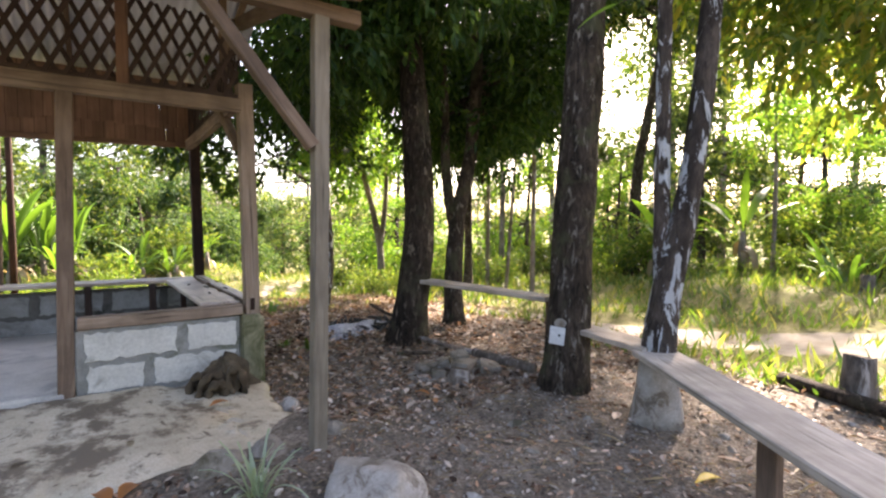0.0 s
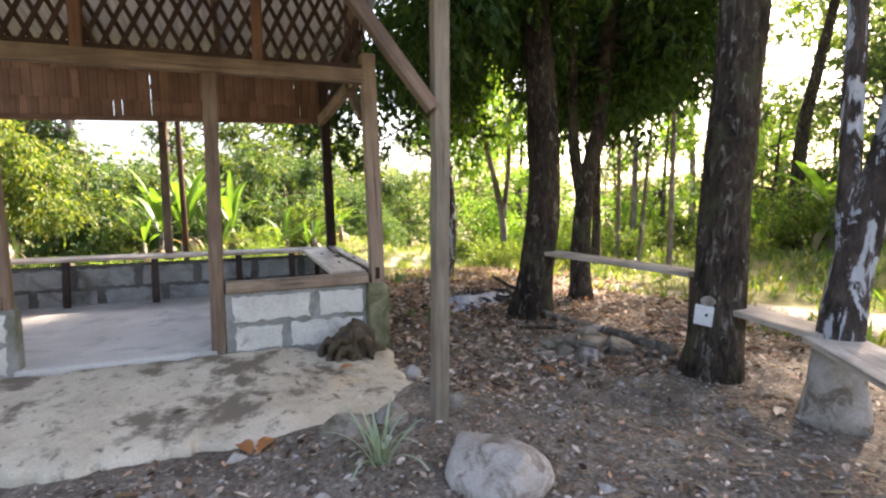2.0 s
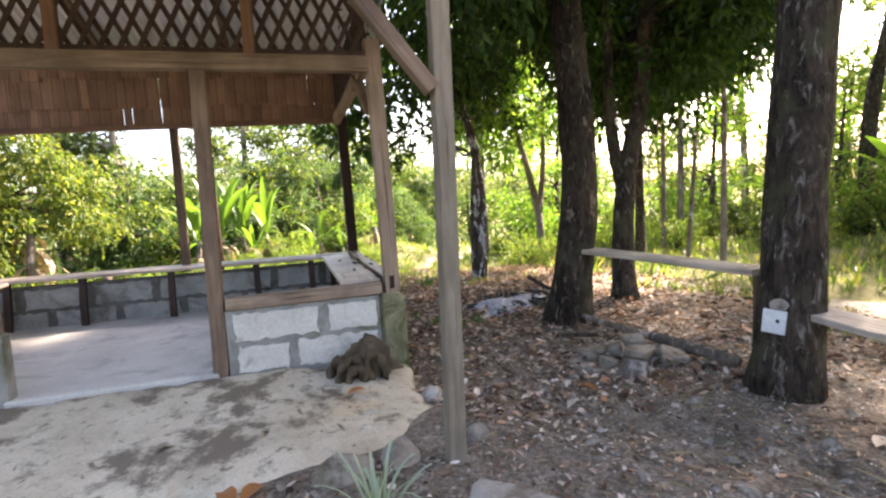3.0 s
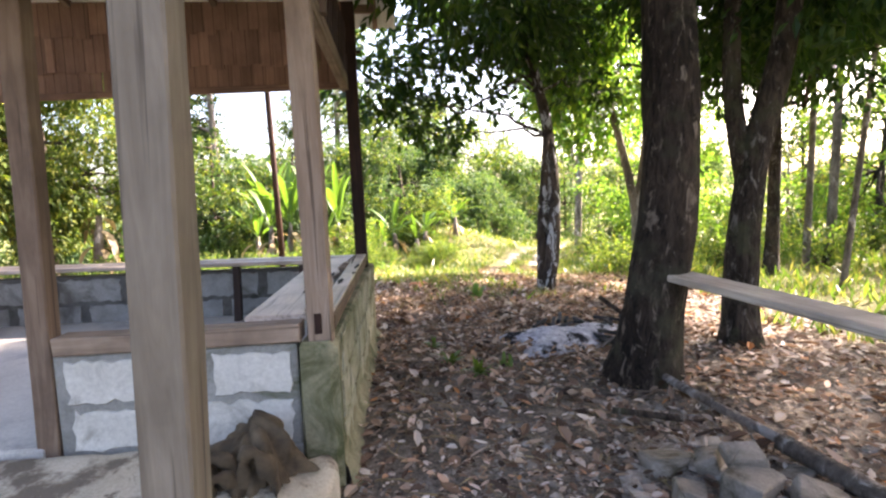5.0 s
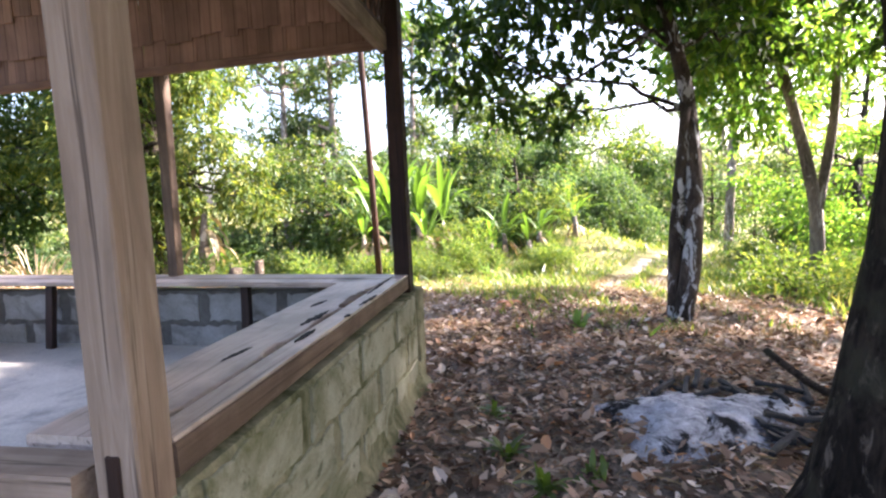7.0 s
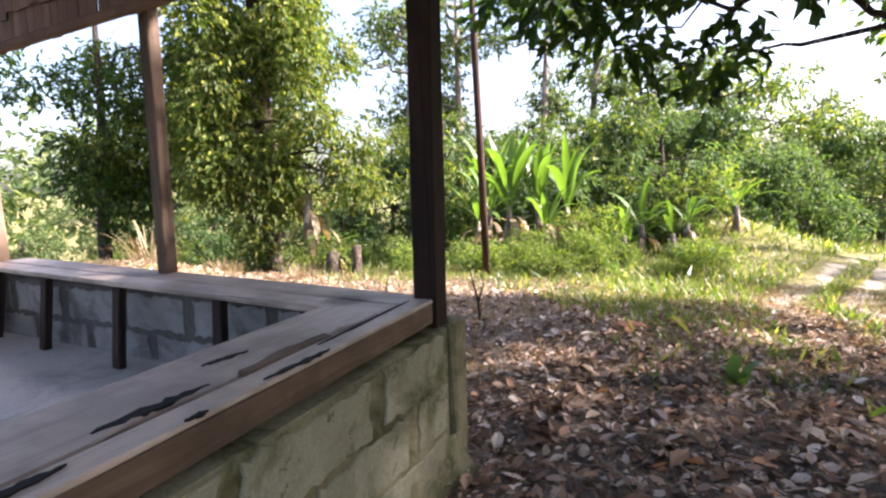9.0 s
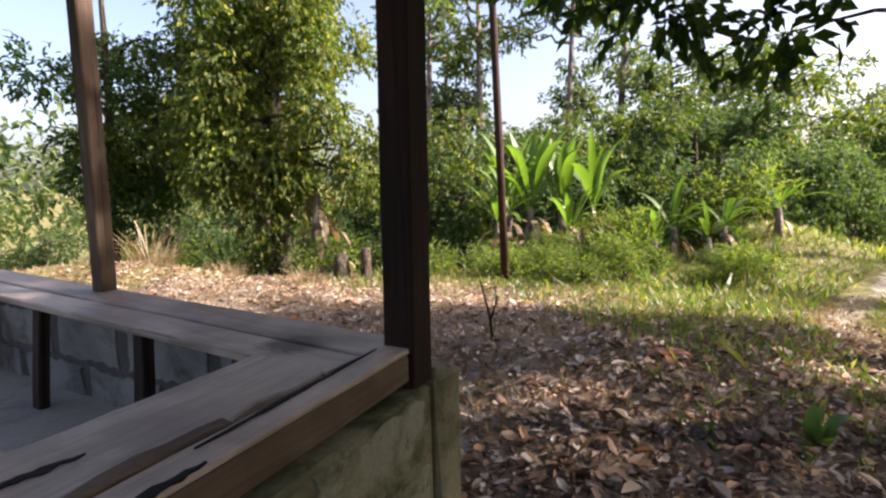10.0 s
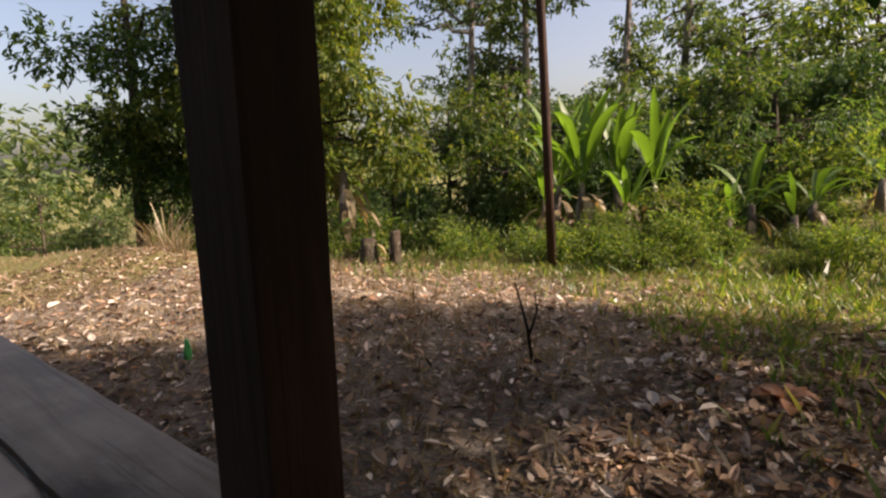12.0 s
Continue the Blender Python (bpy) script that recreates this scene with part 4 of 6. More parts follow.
# B: forked tree behind it
tree((4.45, 6.15, 0.0), [[(4.45, 6.15, -0.1, 0.15), (4.47, 6.2, 0.8, 0.125), (4.55, 6.25, 1.55, 0.13), (4.78, 6.2, 2.4, 0.10), (4.93, 6.2, 4.0, 0.09), (4.9, 6.3, 6.5, 0.05)],
     [(4.52, 6.25, 1.45, 0.09), (4.43, 6.36, 2.1, 0.075), (4.49, 6.45, 3.4, 0.065), (4.4, 6.6, 5.5, 0.04)]],
     clumps_round(R, (4.9, 6.8, 4.9), (2.0, 2.0, 1.4), 12, 0.85) + [((4.6, 6.9, 3.1), 0.6), ((5.3, 6.2, 3.0), 0.6), ((6.1, 7.5, 3.5), 0.75), ((5.5, 7.0, 3.4), 0.7), ((6.9, 7.0, 3.7), 0.8), ((6.2, 8.4, 3.4), 0.7), ((5.4, 5.5, 3.7), 0.6), ((6.0, 6.0, 3.9), 0.8)], 4000, 0.15, BARK, LEAF_DARK, "forked brown tree behind the thick trunk", seed=12, hang=0.5)
# C: brown trunk between the benches
tree((3.52, 3.15, 0.0), [[(3.50, 3.13, -0.1, 0.20), (3.57, 3.15, 0.6, 0.185), (3.67, 3.17, 1.6, 0.18), (3.81, 3.19, 3.0, 0.175), (3.97, 3.25, 5.0, 0.14), (4.0, 3.35, 7.5, 0.06)]],
     clumps_round(R, (4.3, 4.0, 5.9), (2.0, 2.0, 1.2), 12, 0.85), 1700, 0.14, BARK, LEAF_DARK, "brown-barked tree between two plank benches", seed=13, flare=1.3, hang=0.5)
# D: forked trunk with white lichen
tree_d = tree((3.50, 2.22, 0.0), [[(3.48, 2.2, -0.1, 0.15), (3.52, 2.22, 0.5, 0.115), (3.60, 2.22, 0.95, 0.115), (3.68, 2.11, 1.5, 0.085), (3.86, 2.09, 2.4, 0.085), (4.0, 2.05, 4.0, 0.075), (4.3, 1.9, 6.5, 0.04)],
     [(3.58, 2.22, 0.85, 0.07), (3.60, 2.26, 1.3, 0.062), (3.62, 2.27, 2.2, 0.058), (3.60, 2.25, 3.6, 0.05), (3.5, 2.2, 6.0, 0.03)]],
     clumps_round(R, (4.6, 2.2, 6.2), (1.8, 1.6, 1.0), 10, 0.75), 1200, 0.14, BARK_WHITE, LEAF_MID, "forked trunk with white lichen patches", seed=14, flare=1.25, hang=0.5)
bm = bmesh.new()
tube(bm, [(3.61, 2.26, 3.22), (3.3, 2.2, 3.12), (2.94, 2.12, 2.94)], [0.014, 0.010, 0.005], 6)
part("twig", bm, BARK, tree_d, "", None, True)
bm = bmesh.new()
tube(bm, [(2.95, 2.12, 2.945), (2.90, 2.15, 2.91)], [0.005, 0.004], 5)
part("stalk", bm, BARK, tree_d, "", None, True)
# thin crooked tree by the track; its limbs hang over the yard
tree((3.58, 9.15, 0.0), [[(3.56, 9.13, -0.1, 0.10), (3.68, 9.17, 0.7, 0.10), (3.71, 9.28, 1.6, 0.09), (3.66, 9.4, 2.4, 0.08), (3.45, 9.4, 3.2, 0.06), (3.2, 9.4, 4.2, 0.045), (3.0, 9.4, 5.5, 0.03)],
     [(3.50, 9.2, -0.05, 0.075), (3.52, 9.24, 0.9, 0.07), (3.62, 9.3, 2.2, 0.055)]],
     clumps_round(R, (3.4, 9.4, 4.6), (1.7, 1.6, 1.0), 9, 0.65) + [((1.55, 9.7, 2.6), (0.5, 0.45, 0.28)), ((1.1, 9.5, 2.95), (0.55, 0.5, 0.35)), ((2.2, 9.4, 3.15), (0.6, 0.6, 0.4)), ((2.7, 9.5, 2.75), 0.45), ((1.7, 9.0, 3.4), 0.6), ((0.5, 9.3, 3.6), 0.5), ((2.3, 10.0, 2.3), 0.35), ((4.3, 9.6, 3.0), 0.5)], 1250, 0.155, BARK_WHITE, LEAF_DARK, "thin crooked tree with pale patches beside the track", seed=15, hang=0.3, limb_r=0.03, flare=1.1, wide=0.56)
# pale many-stemmed tree
tree((6.1, 11.6, -0.25), [[(6.1, 11.6, -0.4, 0.10), (6.05, 11.6, 1.0, 0.085), (5.75, 11.6, 2.2, 0.07), (5.35, 11.6, 3.6, 0.06), (5.0, 11.6, 5.2, 0.04)],
     [(6.05, 11.6, 0.95, 0.075), (6.25, 11.65, 2.2, 0.06), (6.3, 11.7, 3.8, 0.05), (6.5, 11.7, 5.5, 0.03)]],
     clumps_round(R, (6.0, 11.9, 4.0), (2.0, 1.6, 1.7), 15, 0.7), 2000, 0.16, BARK_PALE, LEAF_LIGHT, "pale slender tree with two limbs", seed=16, flare=1.1, hang=0.4)
# dark tree deeper in the grove
tree((7.2, 9.4, 0.0), [[(7.2, 9.4, -0.1, 0.10), (7.25, 9.45, 2.0, 0.085), (7.1, 9.5, 5.0, 0.05)]],
     clumps_round(R, (6.6, 9.0, 4.4), (2.2, 1.9, 1.3), 14, 0.8) + [((5.6, 8.4, 2.9), 0.6), ((6.6, 7.8, 2.7), 0.5), ((7.4, 9.3, 5.6), 1.0), ((6.4, 8.6, 5.4), 0.9), ((8.0, 8.6, 6.0), 1.0), ((7.0, 10.2, 5.6), 0.9)], 3000, 0.15, BARK, LEAF_DARK, "slender dark-leaved tree in the grove", seed=17, hang=0.5)
# tall tree added beyond the track; its crown keeps direct sun off the yard
tree((12.6, 8.8, 0.3), [[(12.6, 8.8, 0.1, 0.17), (12.5, 8.6, 3.0, 0.14), (12.0, 7.6, 6.0, 0.09), (11.6, 6.8, 7.8, 0.04)]],
     clumps_round(R, (11.0, 5.6, 7.3), (3.2, 3.4, 1.2), 22, 1.0) + clumps_round(R, (13.4, 9.2, 7.8), (2.6, 2.4, 1.0), 12, 1.0), 4300, 0.19, BARK, LEAF_MID, "added tall tree beyond the track, its crown blocking the sun", seed=20, hang=0.3)
# tree with sunlit yellow-green leaves over the track
tree((8.9, 0.2, 0.0), [[(8.9, 0.2, -0.1, 0.16), (8.8, 0.3, 1.6, 0.13), (8.4, 0.8, 3.4, 0.10), (7.8, 1.4, 5.2, 0.05)]],
     clumps_round(R, (7.4, 1.9, 4.3), (2.0, 1.9, 1.1), 16, 0.75) + [((6.9, 1.5, 2.95), 0.5), ((7.6, 0.9, 2.7), 0.5), ((6.2, 2.4, 3.4), 0.6), ((8.2, 2.6, 2.9), 0.5), ((6.0, 1.4, 3.7), 0.5)], 1500, 0.17, BARK, LEAF_YELLOW, "tree with sunlit yellow-green leaves over the track", seed=18, hang=0.45)

# ---- planks between the trees ----
def plank_bench(p0, p1, w, legs, label):
    t = thing("plank_bench", (*((Vector(p0) + Vector(p1)) / 2).xy, 0), label, "bench")
    timber("plank", p0, p1, w, 0.045, WOOD_PALE, t, side=Vector((-(p1[1] - p0[1]), p1[0] - p0[0], 0)), seg=8)
    for x, y, top, lw in legs:
        timber("leg", (x, y, -0.1), (x, y, top), lw, lw * 0.9, WOOD, t)


plank_bench((3.36, 5.62, 0.77), (3.62, 3.40, 0.745), 0.24, [(3.72, 3.52, 0.72, 0.07)], "raised bare plank between two tree trunks")
plank_bench((3.74, 3.34, 0.50), (3.50, 2.22, 0.50), 0.27, [(3.58, 2.36, 0.48, 0.07)], "low bare plank between two tree trunks")
plank_bench((3.50, 2.24, 0.475), (2.06, 0.36, 0.55), 0.33, [(2.52, 1.02, 0.5, 0.09)], "long bare plank bench on a post")


# ---- clearing behind the shelter ----
def on_ground(x, y):
    return (x, y, gz(x, y))


pole = thing("leaning_pole", on_ground(-1.44, 14.4), "thin leaning dark wooden pole in the clearing", "pole")
bm = bmesh.new()
tube(bm, [(-1.46, 14.5, gz(-1.44, 14.4) - 0.1), (-1.45, 14.2, 2.0), (-1.43, 13.9, 4.2), (-1.42, 13.6, 6.6)], [0.075, 0.07, 0.062, 0.05], 8, 0.1)
part("shaft", bm, WOOD_DARK, pole, "", None, True)


def blade_leaf(bm, base, direction, length, width, droop, rng, seg=9, fold=0.18, stalk=0.12):
    """One long leaf with a sunk midrib that arches over."""
    d = Vector(direction).normalized()
    p = Vector(base)
    side0 = d.cross(Vector((0, 0, 1)))
    side0 = side0.normalized() if side0.length > 0.05 else Vector((rng.uniform(-1, 1), rng.uniform(-1, 1), 0)).normalized()
    rows = []
    for i in range(seg + 1):
        t = i / seg
        s = (side0 - d * side0.dot(d)).normalized()
        n = s.cross(d)
        w = width * (0.10 if t < stalk else math.sin(math.pi * min(1, (t - stalk + 0.03) / (1.04 - stalk))) ** 0.55) / 2
        w = max(w, 0.006)
        tear = 1 + rng.uniform(-0.12, 0.06)
        rows.append([bm.verts.new(p + s * w * tear + n * w * fold), bm.verts.new(p), bm.verts.new(p - s * w * tear + n * w * fold)])
        d = (d + Vector((0, 0, -droop * (0.4 + t) / seg))).normalized()
        p = p + d * length / seg
    for a, b in zip(rows, rows[1:]):
        bm.faces.new((a[0], a[1], b[1], b[0]))
        bm.faces.new((a[1], a[2], b[2], b[1]))


bm = bmesh.new()
blade_leaf(bm, (2.92, 2.135, 2.925), (-0.25, 0.16, -0.12), 0.36, 0.10, 0.5, random.Random(2))
part("leaf", bm, BANANA, tree_d, "long green hanging leaf", None, True)


def banana(x, y, height, n, seed, label="banana plant with broad bright green leaves", spread=0.5, name="banana_plant"):
    rng = random.Random(seed)
    b = on_ground(x, y)
    t = thing(name, b, label, "plant", "banana plants in the clearing")
    bm = bmesh.new()
    top = height * 0.42
    tube(bm, [(x, y, b[2] - 0.1), (x + rng.uniform(-0.05, 0.05), y, b[2] + top * 0.5), (x, y, b[2] + top)], [0.11, 0.09, 0.05], 8, 0.1, seed)
    part("stem", bm, BARK_PALE, t, "", None, True)
    for i in range(n):
        bm = bmesh.new()
        a = 2.4 * i + rng.uniform(-0.4, 0.4)
        lean = rng.uniform(0.12, spread)
        blade_leaf(bm, (x, y, b[2] + top * rng.uniform(0.75, 1.0)), (math.cos(a) * lean, math.sin(a) * lean, 1), height * rng.uniform(0.60, 0.88), height * rng.uniform(0.075, 0.105), rng.uniform(0.5, 2.4), rng, 14, 0.3, 0.26)
        part("leaf", bm, BANANA, t, "", None, True)
    bm = bmesh.new()
    for i in range(n // 2 + 3):
        a = rng.uniform(0, 6.28)
        blade_leaf(bm, (x, y, b[2] + top * rng.uniform(0.35, 0.8)), (math.cos(a), math.sin(a), 0.2), height * rng.uniform(0.25, 0.42), height * 0.07, rng.uniform(2.5, 4.5), rng, 7)
    part("dry_foliage", bm, STRAW, t, "dry straw-brown hanging leaves", None, True)
    return t


for x, y, h, n, sd in ((-1.75, 16.9, 2.7, 12, 1), (-1.15, 17.2, 2.5, 11, 2), (-2.4, 17.3, 2.6, 10, 3), (-0.45, 17.4, 2.4, 10, 4), (-0.8, 16.7, 1.5, 9, 5)):
    banana(x, y, h, n, sd)
for x, y, h, n, sd in ((1.2, 17.9, 1.7, 7, 6), (2.2, 18.6, 1.5, 7, 7), (0.9, 17.2, 1.3, 7, 8), (1.9, 17.8, 1.4, 8, 9), (3.3, 19.6, 1.5, 6, 10), (-4.6, 13.6, 1.3, 3, 12), (-3.0, 18.0, 2.0, 7, 13), (11.5, 7.2, 2.4, 6, 15), (13.0, 6.0, 2.6, 6, 16), (11.0, 9.4, 2.2, 6, 17)):
    banana(x, y, h, n, sd, "small banana plant with arching green leaves", 1.3)


def stump(x, y, r, h, mat, label, seed):
    t = thing("tree_stump", on_ground(x, y), label, "stump")
    z = gz(x, y)
    bm = bmesh.new()
    rings = tube(bm, [(x, y, z - 0.1), (x, y, z + 0.08), (x + 0.01, y, z + h * 0.6), (x + 0.02, y, z + h)], [r * 1.35, r * 1.12, r, r * 0.96], 16, 0.18, seed, True)
    rr = random.Random(seed)
    for v in rings[-1]:
        v.co.z += rr.uniform(-0.05, 0.05) * h
    part("trunk", bm, mat, t, "", None, True)


stump(-3.95, 12.75, 0.13, 0.42, BARK, "broken pale stump at the edge of the clearing", 3)
stump(-3.55, 12.95, 0.09, 0.56, BARK, "tall split stump at the edge of the clearing", 4)
stump(5.26, 1.48, 0.12, 0.36, BARK_PALE, "sawn tree stump beside the track", 5)
stump(10.4, 2.85, 0.10, 0.30, BARK_PALE, "short sawn stump on the bank", 6)
stump(2.76, 3.74, 0.09, 0.14, BARK_PALE, "low sawn stump among the leaf litter", 7)


# ---- undergrowth: a few kinds, copied ----
def bush(name, seed, r, h, n, leaf, mat, label, hang=0.1):
    rng = np.random.default_rng(seed)
    t = thing(name, (0, 0, 0), label, "bush", "undergrowth")
    bm = bmesh.new()
    cl = []
    for i in range(7):
        a = rng.uniform(0, 6.28)
        k = rng.uniform(0.1, 0.75) * r
        e = (math.cos(a) * k, math.sin(a) * k, h * rng.uniform(0.45, 0.8))
        cl.append((e, (r * 0.45, r * 0.45, h * 0.32)))
        tube(bm, [(0, 0, -0.1), (e[0] * 0.4, e[1] * 0.4, e[2] * 0.6), e], [0.02, 0.015, 0.006], 5)
    part("stem", bm, BARK, t)
    P, D, L, W = twig_leaves(rng, [c for c, q in cl], [q for c, q in cl], n, 5, leaf, hang, 0.5, 0.25)
    D[:, 2] += 0.35
    P[:, 2] = np.maximum(P[:, 2], 0.02)
    part("foliage", leaves_mesh("foliage", P, D, L, W, 0.12, rng), mat, t)
    return t


def reed(name, seed, n, h, mat, label, slim=1.0):
    rng = random.Random(seed)
    t = thing(name, (0, 0, 0), label, "plant", "undergrowth")
    bm = bmesh.new()
    for i in range(n):
        a = rng.uniform(0, 6.28)
        k = rng.uniform(0, 0.35)
        lean = rng.uniform(0.15, 0.9)
        blade_leaf(bm, (math.cos(a) * k, math.sin(a) * k, -0.02), (math.cos(a) * lean, math.sin(a) * lean, 1), h * rng.uniform(0.6, 1.1), h * rng.uniform(0.05, 0.09) * slim, rng.uniform(0.6, 1.8), rng, 6)
    part("foliage", bm, mat, t, "", None, True)
    return t


def mound_tree(seed, h, r, n, leaf, label):
    """A low tree smothered by climbers: many leafy lumps heaped into an uneven dome."""
    rng = np.random.default_rng(seed)
    cl = []
    for i in range(34):
        a, u = rng.uniform(0, 6.28), rng.uniform(0, 1)
        k = r * math.sqrt(max(0.0, 1 - (u * 0.96) ** 2)) * rng.uniform(0.7, 1.08)
        q = rng.uniform(0.26, 0.44) * r * 0.62
        cl.append(((math.cos(a) * k, math.sin(a) * k, h * (0.06 + 0.82 * u)), (q, q, q * 0.8)))
    return tree((0, 0, 0), [[(0, 0, -0.6, 0.13), (0.1, 0, h * 0.4, 0.10), (0, 0.1, h * 0.75, 0.05)]], cl, n, leaf, BARK, LEAF_MOUND, label, "climber_thicket", seed, 1.2, 0.02, 0.5, 8, 6, 0.1, 0.22)


def far_tree(seed, h, r, n, leaf, mat, bark, label, low=0.35, lean=0.05, count=13):
    rng = np.random.default_rng(seed)
    cl = []
    for i in range(count):
        a, k = rng.uniform(0, 6.28), rng.uniform(0.1, 1) ** 0.6
        z = h * rng.uniform(low, 0.95)
        taper = 1 - 0.55 * abs((z / h) - (low + 0.3))
        q = r * rng.uniform(0.26, 0.46) * (13 / count) ** 0.4
        cl.append(((math.cos(a) * k * r * taper, math.sin(a) * k * r * taper, z), (q, q, q * 0.6)))
    top = (rng.uniform(-1, 1) * h * lean, rng.uniform(-1, 1) * h * lean, h * 0.9, h * 0.006)
    return tree((0, 0, 0), [[(0, 0, -0.6, h * 0.02), (top[0] * 0.3, top[1] * 0.2, h * 0.4, h * 0.014), top]], cl, n, leaf, bark, mat, label, "forest_tree", seed, 1.2, h * 0.007, 0.3, 8, 6, 0.1)


kinds_tree = [
    far_tree(21, 9.0, 3.0, 800, 0.24, LEAF_FAR, BARK, "broad leafy forest tree", 0.25, count=20),
    far_tree(22, 12.0, 2.6, 620, 0.25, LEAF_FAR, BARK_PALE, "tall slender forest tree with open crown", 0.45, count=18),
    far_tree(23, 7.0, 3.2, 820, 0.22, LEAF_MID, BARK, "low dense forest tree", 0.12, count=22),
    far_tree(24, 13.0, 3.2, 560, 0.26, LEAF_FAR, BARK_PALE, "tall forest tree with gaps in its crown", 0.55, count=18),
    far_tree(25, 6.0, 2.4, 900, 0.17, LEAF_LIGHT, BARK, "light-leaved young forest tree", 0.15, count=18),
]
kinds_mound = [
    mound_tree(26, 4.2, 2.3, 1750, 0.15, "dense dark thicket smothered in climbing plants"),
    mound_tree(27, 3.0, 2.0, 1500, 0.14, "low rounded thicket of climbing plants"),
]
kinds_bush = [
    bush("bush", 31, 0.9, 1.0, 320, 0.105, LEAF_MID, "leafy green bush in the undergrowth"),
    bush("bush", 32, 1.2, 1.5, 380, 0.13, LEAF_BUSH, "sunlit yellow-green bush in the undergrowth"),
    bush("bush", 33, 0.7, 0.6, 230, 0.085, LEAF_BUSH, "low yellow-green weed patch"),
    reed("broad_leaf_plant", 34, 22, 1.1, BANANA, "clump of arching broad-bladed leaves"),
    reed("grass_clump", 35, 60, 0.8, STRAW, "clump of dry straw-coloured grass", 0.3),
]


def scatter(kind, x, y, s, rng, sink=0.0):
    m = Matrix.Translation((x, y, gz(x, y) - sink)) @ Matrix.Rotation(rng.uniform(0, 6.28), 4, "Z") @ Matrix.Diagonal((s * rng.uniform(0.9, 1.1), s * rng.uniform(0.9, 1.1), s, 1))
    copy_thing(kind, m)


def first_place(kind, x, y, s=1.0):
    kind.matrix_basis = Matrix.Translation((x, y, gz(x, y)))


rt = random.Random(77)
first_place(kinds_tree[0], -12.5, 19.0)
first_place(kinds_tree[1], -6.5, 25.0)
first_place(kinds_tree[2], 4.0, 27.0)
first_place(kinds_tree[3], -2.0, 30.0)
first_place(kinds_tree[4], 9.5, 17.0)
first_place(kinds_mound[0], 1.4, 22.2)
first_place(kinds_mound[1], 4.4, 23.6)
first_place(kinds_bush[0], 1.2, 19.6)
first_place(kinds_bush[1], 2.6, 20.2)
first_place(kinds_bush[2], -3.0, 14.4)
first_place(kinds_bush[3], 0.6, 18.6)
first_place(kinds_bush[4], -6.6, 10.9)

# single trees that show between the posts
for k, x, y, s in ((0, 16.0, 8.6, 0.8), (2, -4.8, 19.5, 0.68), (2, -2.6, 21.0, 0.62), (2, 0.6, 22.0, 0.68), (2, 2.2, 27.5, 0.7), (1, -8.5, 24.0, 0.95), (3, -9.8, 28.0, 0.95), (1, -3.4, 26.5, 0.95),
                   (0, -16.5, 17.0, 0.7), (2, -13.0, 15.5, 0.5), (0, 0.5, 30.0, 0.95), (0, 3.0, 31.5, 0.95), (0, -18.0, 10.0, 0.55), (2, -20.0, 13.5, 0.7), (2, -16.0, 8.0, 0.55), (0, -24.0, 17.0, 0.7), (2, 9.5, 26.5, 0.6), (4, 12.5, 13.0, 0.8), (4, 15.0, 5.0, 0.75), (4, 10.8, 20.0, 0.8), (2, -7.0, 20.0, 0.7),
                   (1, 16.0, 15.0, 0.7), (4, 8.6, 14.5, 0.65), (3, 20.0, 12.0, 0.75), (1, 22.0, 6.5, 0.7), (0, 24.0, 10.0, 0.7), (1, 19.0, 3.0, 0.7), (2, 17.5, 8.0, 0.6),
                   (0, 25.0, 0.5, 0.75), (1, 27.0, 4.0, 0.75), (3, 22.0, -3.0, 0.7), (4, 14.0, 10.4, 0.7), (2, 14.5, 17.5, 0.7), (0, 20.0, 14.5, 0.75), (2, 18.5, 11.5, 0.7), (0, 23.0, 8.6, 0.8), (1, 17.2, 14.0, 0.8), (2, 21.5, 17.5, 0.85), (4, 15.2, 11.6, 0.65), (0, 26.0, 13.0, 0.85), (1, 21.0, 10.5, 0.8)):
    scatter(kinds_tree[k], x, y, s, rt)
# thickets behind the banana plants and across the grove
for k, x, y, s in ((0, -3.6, 20.6, 1.0), (1, -1.2, 20.4, 1.0), (0, 3.4, 25.5, 1.2), (0, -6.4, 21.5, 1.1), (1, -0.2, 23.0, 1.1), (1, -8.0, 18.4, 0.9), (0, 8.2, 27.0, 1.1), (0, -1.0, 26.0, 1.35), (0, -5.0, 26.0, 1.4),
                   (1, 17.0, 11.0, 1.0), (1, 18.5, 5.5, 1.0), (0, 20.0, 0.5, 1.1), (1, 16.0, 1.0, 0.9), (0, 12.5, 21.0, 1.0), (0, -13.5, 18.0, 0.9), (1, -11.5, 16.2, 0.8)):
    scatter(kinds_mound[k], x, y, s, rt, 0.1)
# taller trees along the valley's edge
for i in range(22):
    a = radians(-98 + 50 * i / 21 + rt.uniform(-1, 1))
    d = rt.uniform(24, 34)
    scatter(kinds_tree[rt.choice((0, 2, 2))], 1 + math.sin(a) * d, 5 + math.cos(a) * d, rt.uniform(0.45, 0.7), rt)
# the wood that closes the place all round
for i in range(90):
    a = 2 * math.pi * i / 90 + rt.uniform(-0.03, 0.03)
    d = rt.uniform(30, 46)
    x, y = 1 + math.sin(a) * d, 5 + math.cos(a) * d
    if abs(x - np.interp(y, [18, 26, 40], [5.4, 12, 28])) < 1.8 and y > 18:
        continue
    scatter(kinds_tree[rt.choice((0, 1, 2, 3, 0, 2))], x, y, rt.uniform(0.75, 1.1), rt)


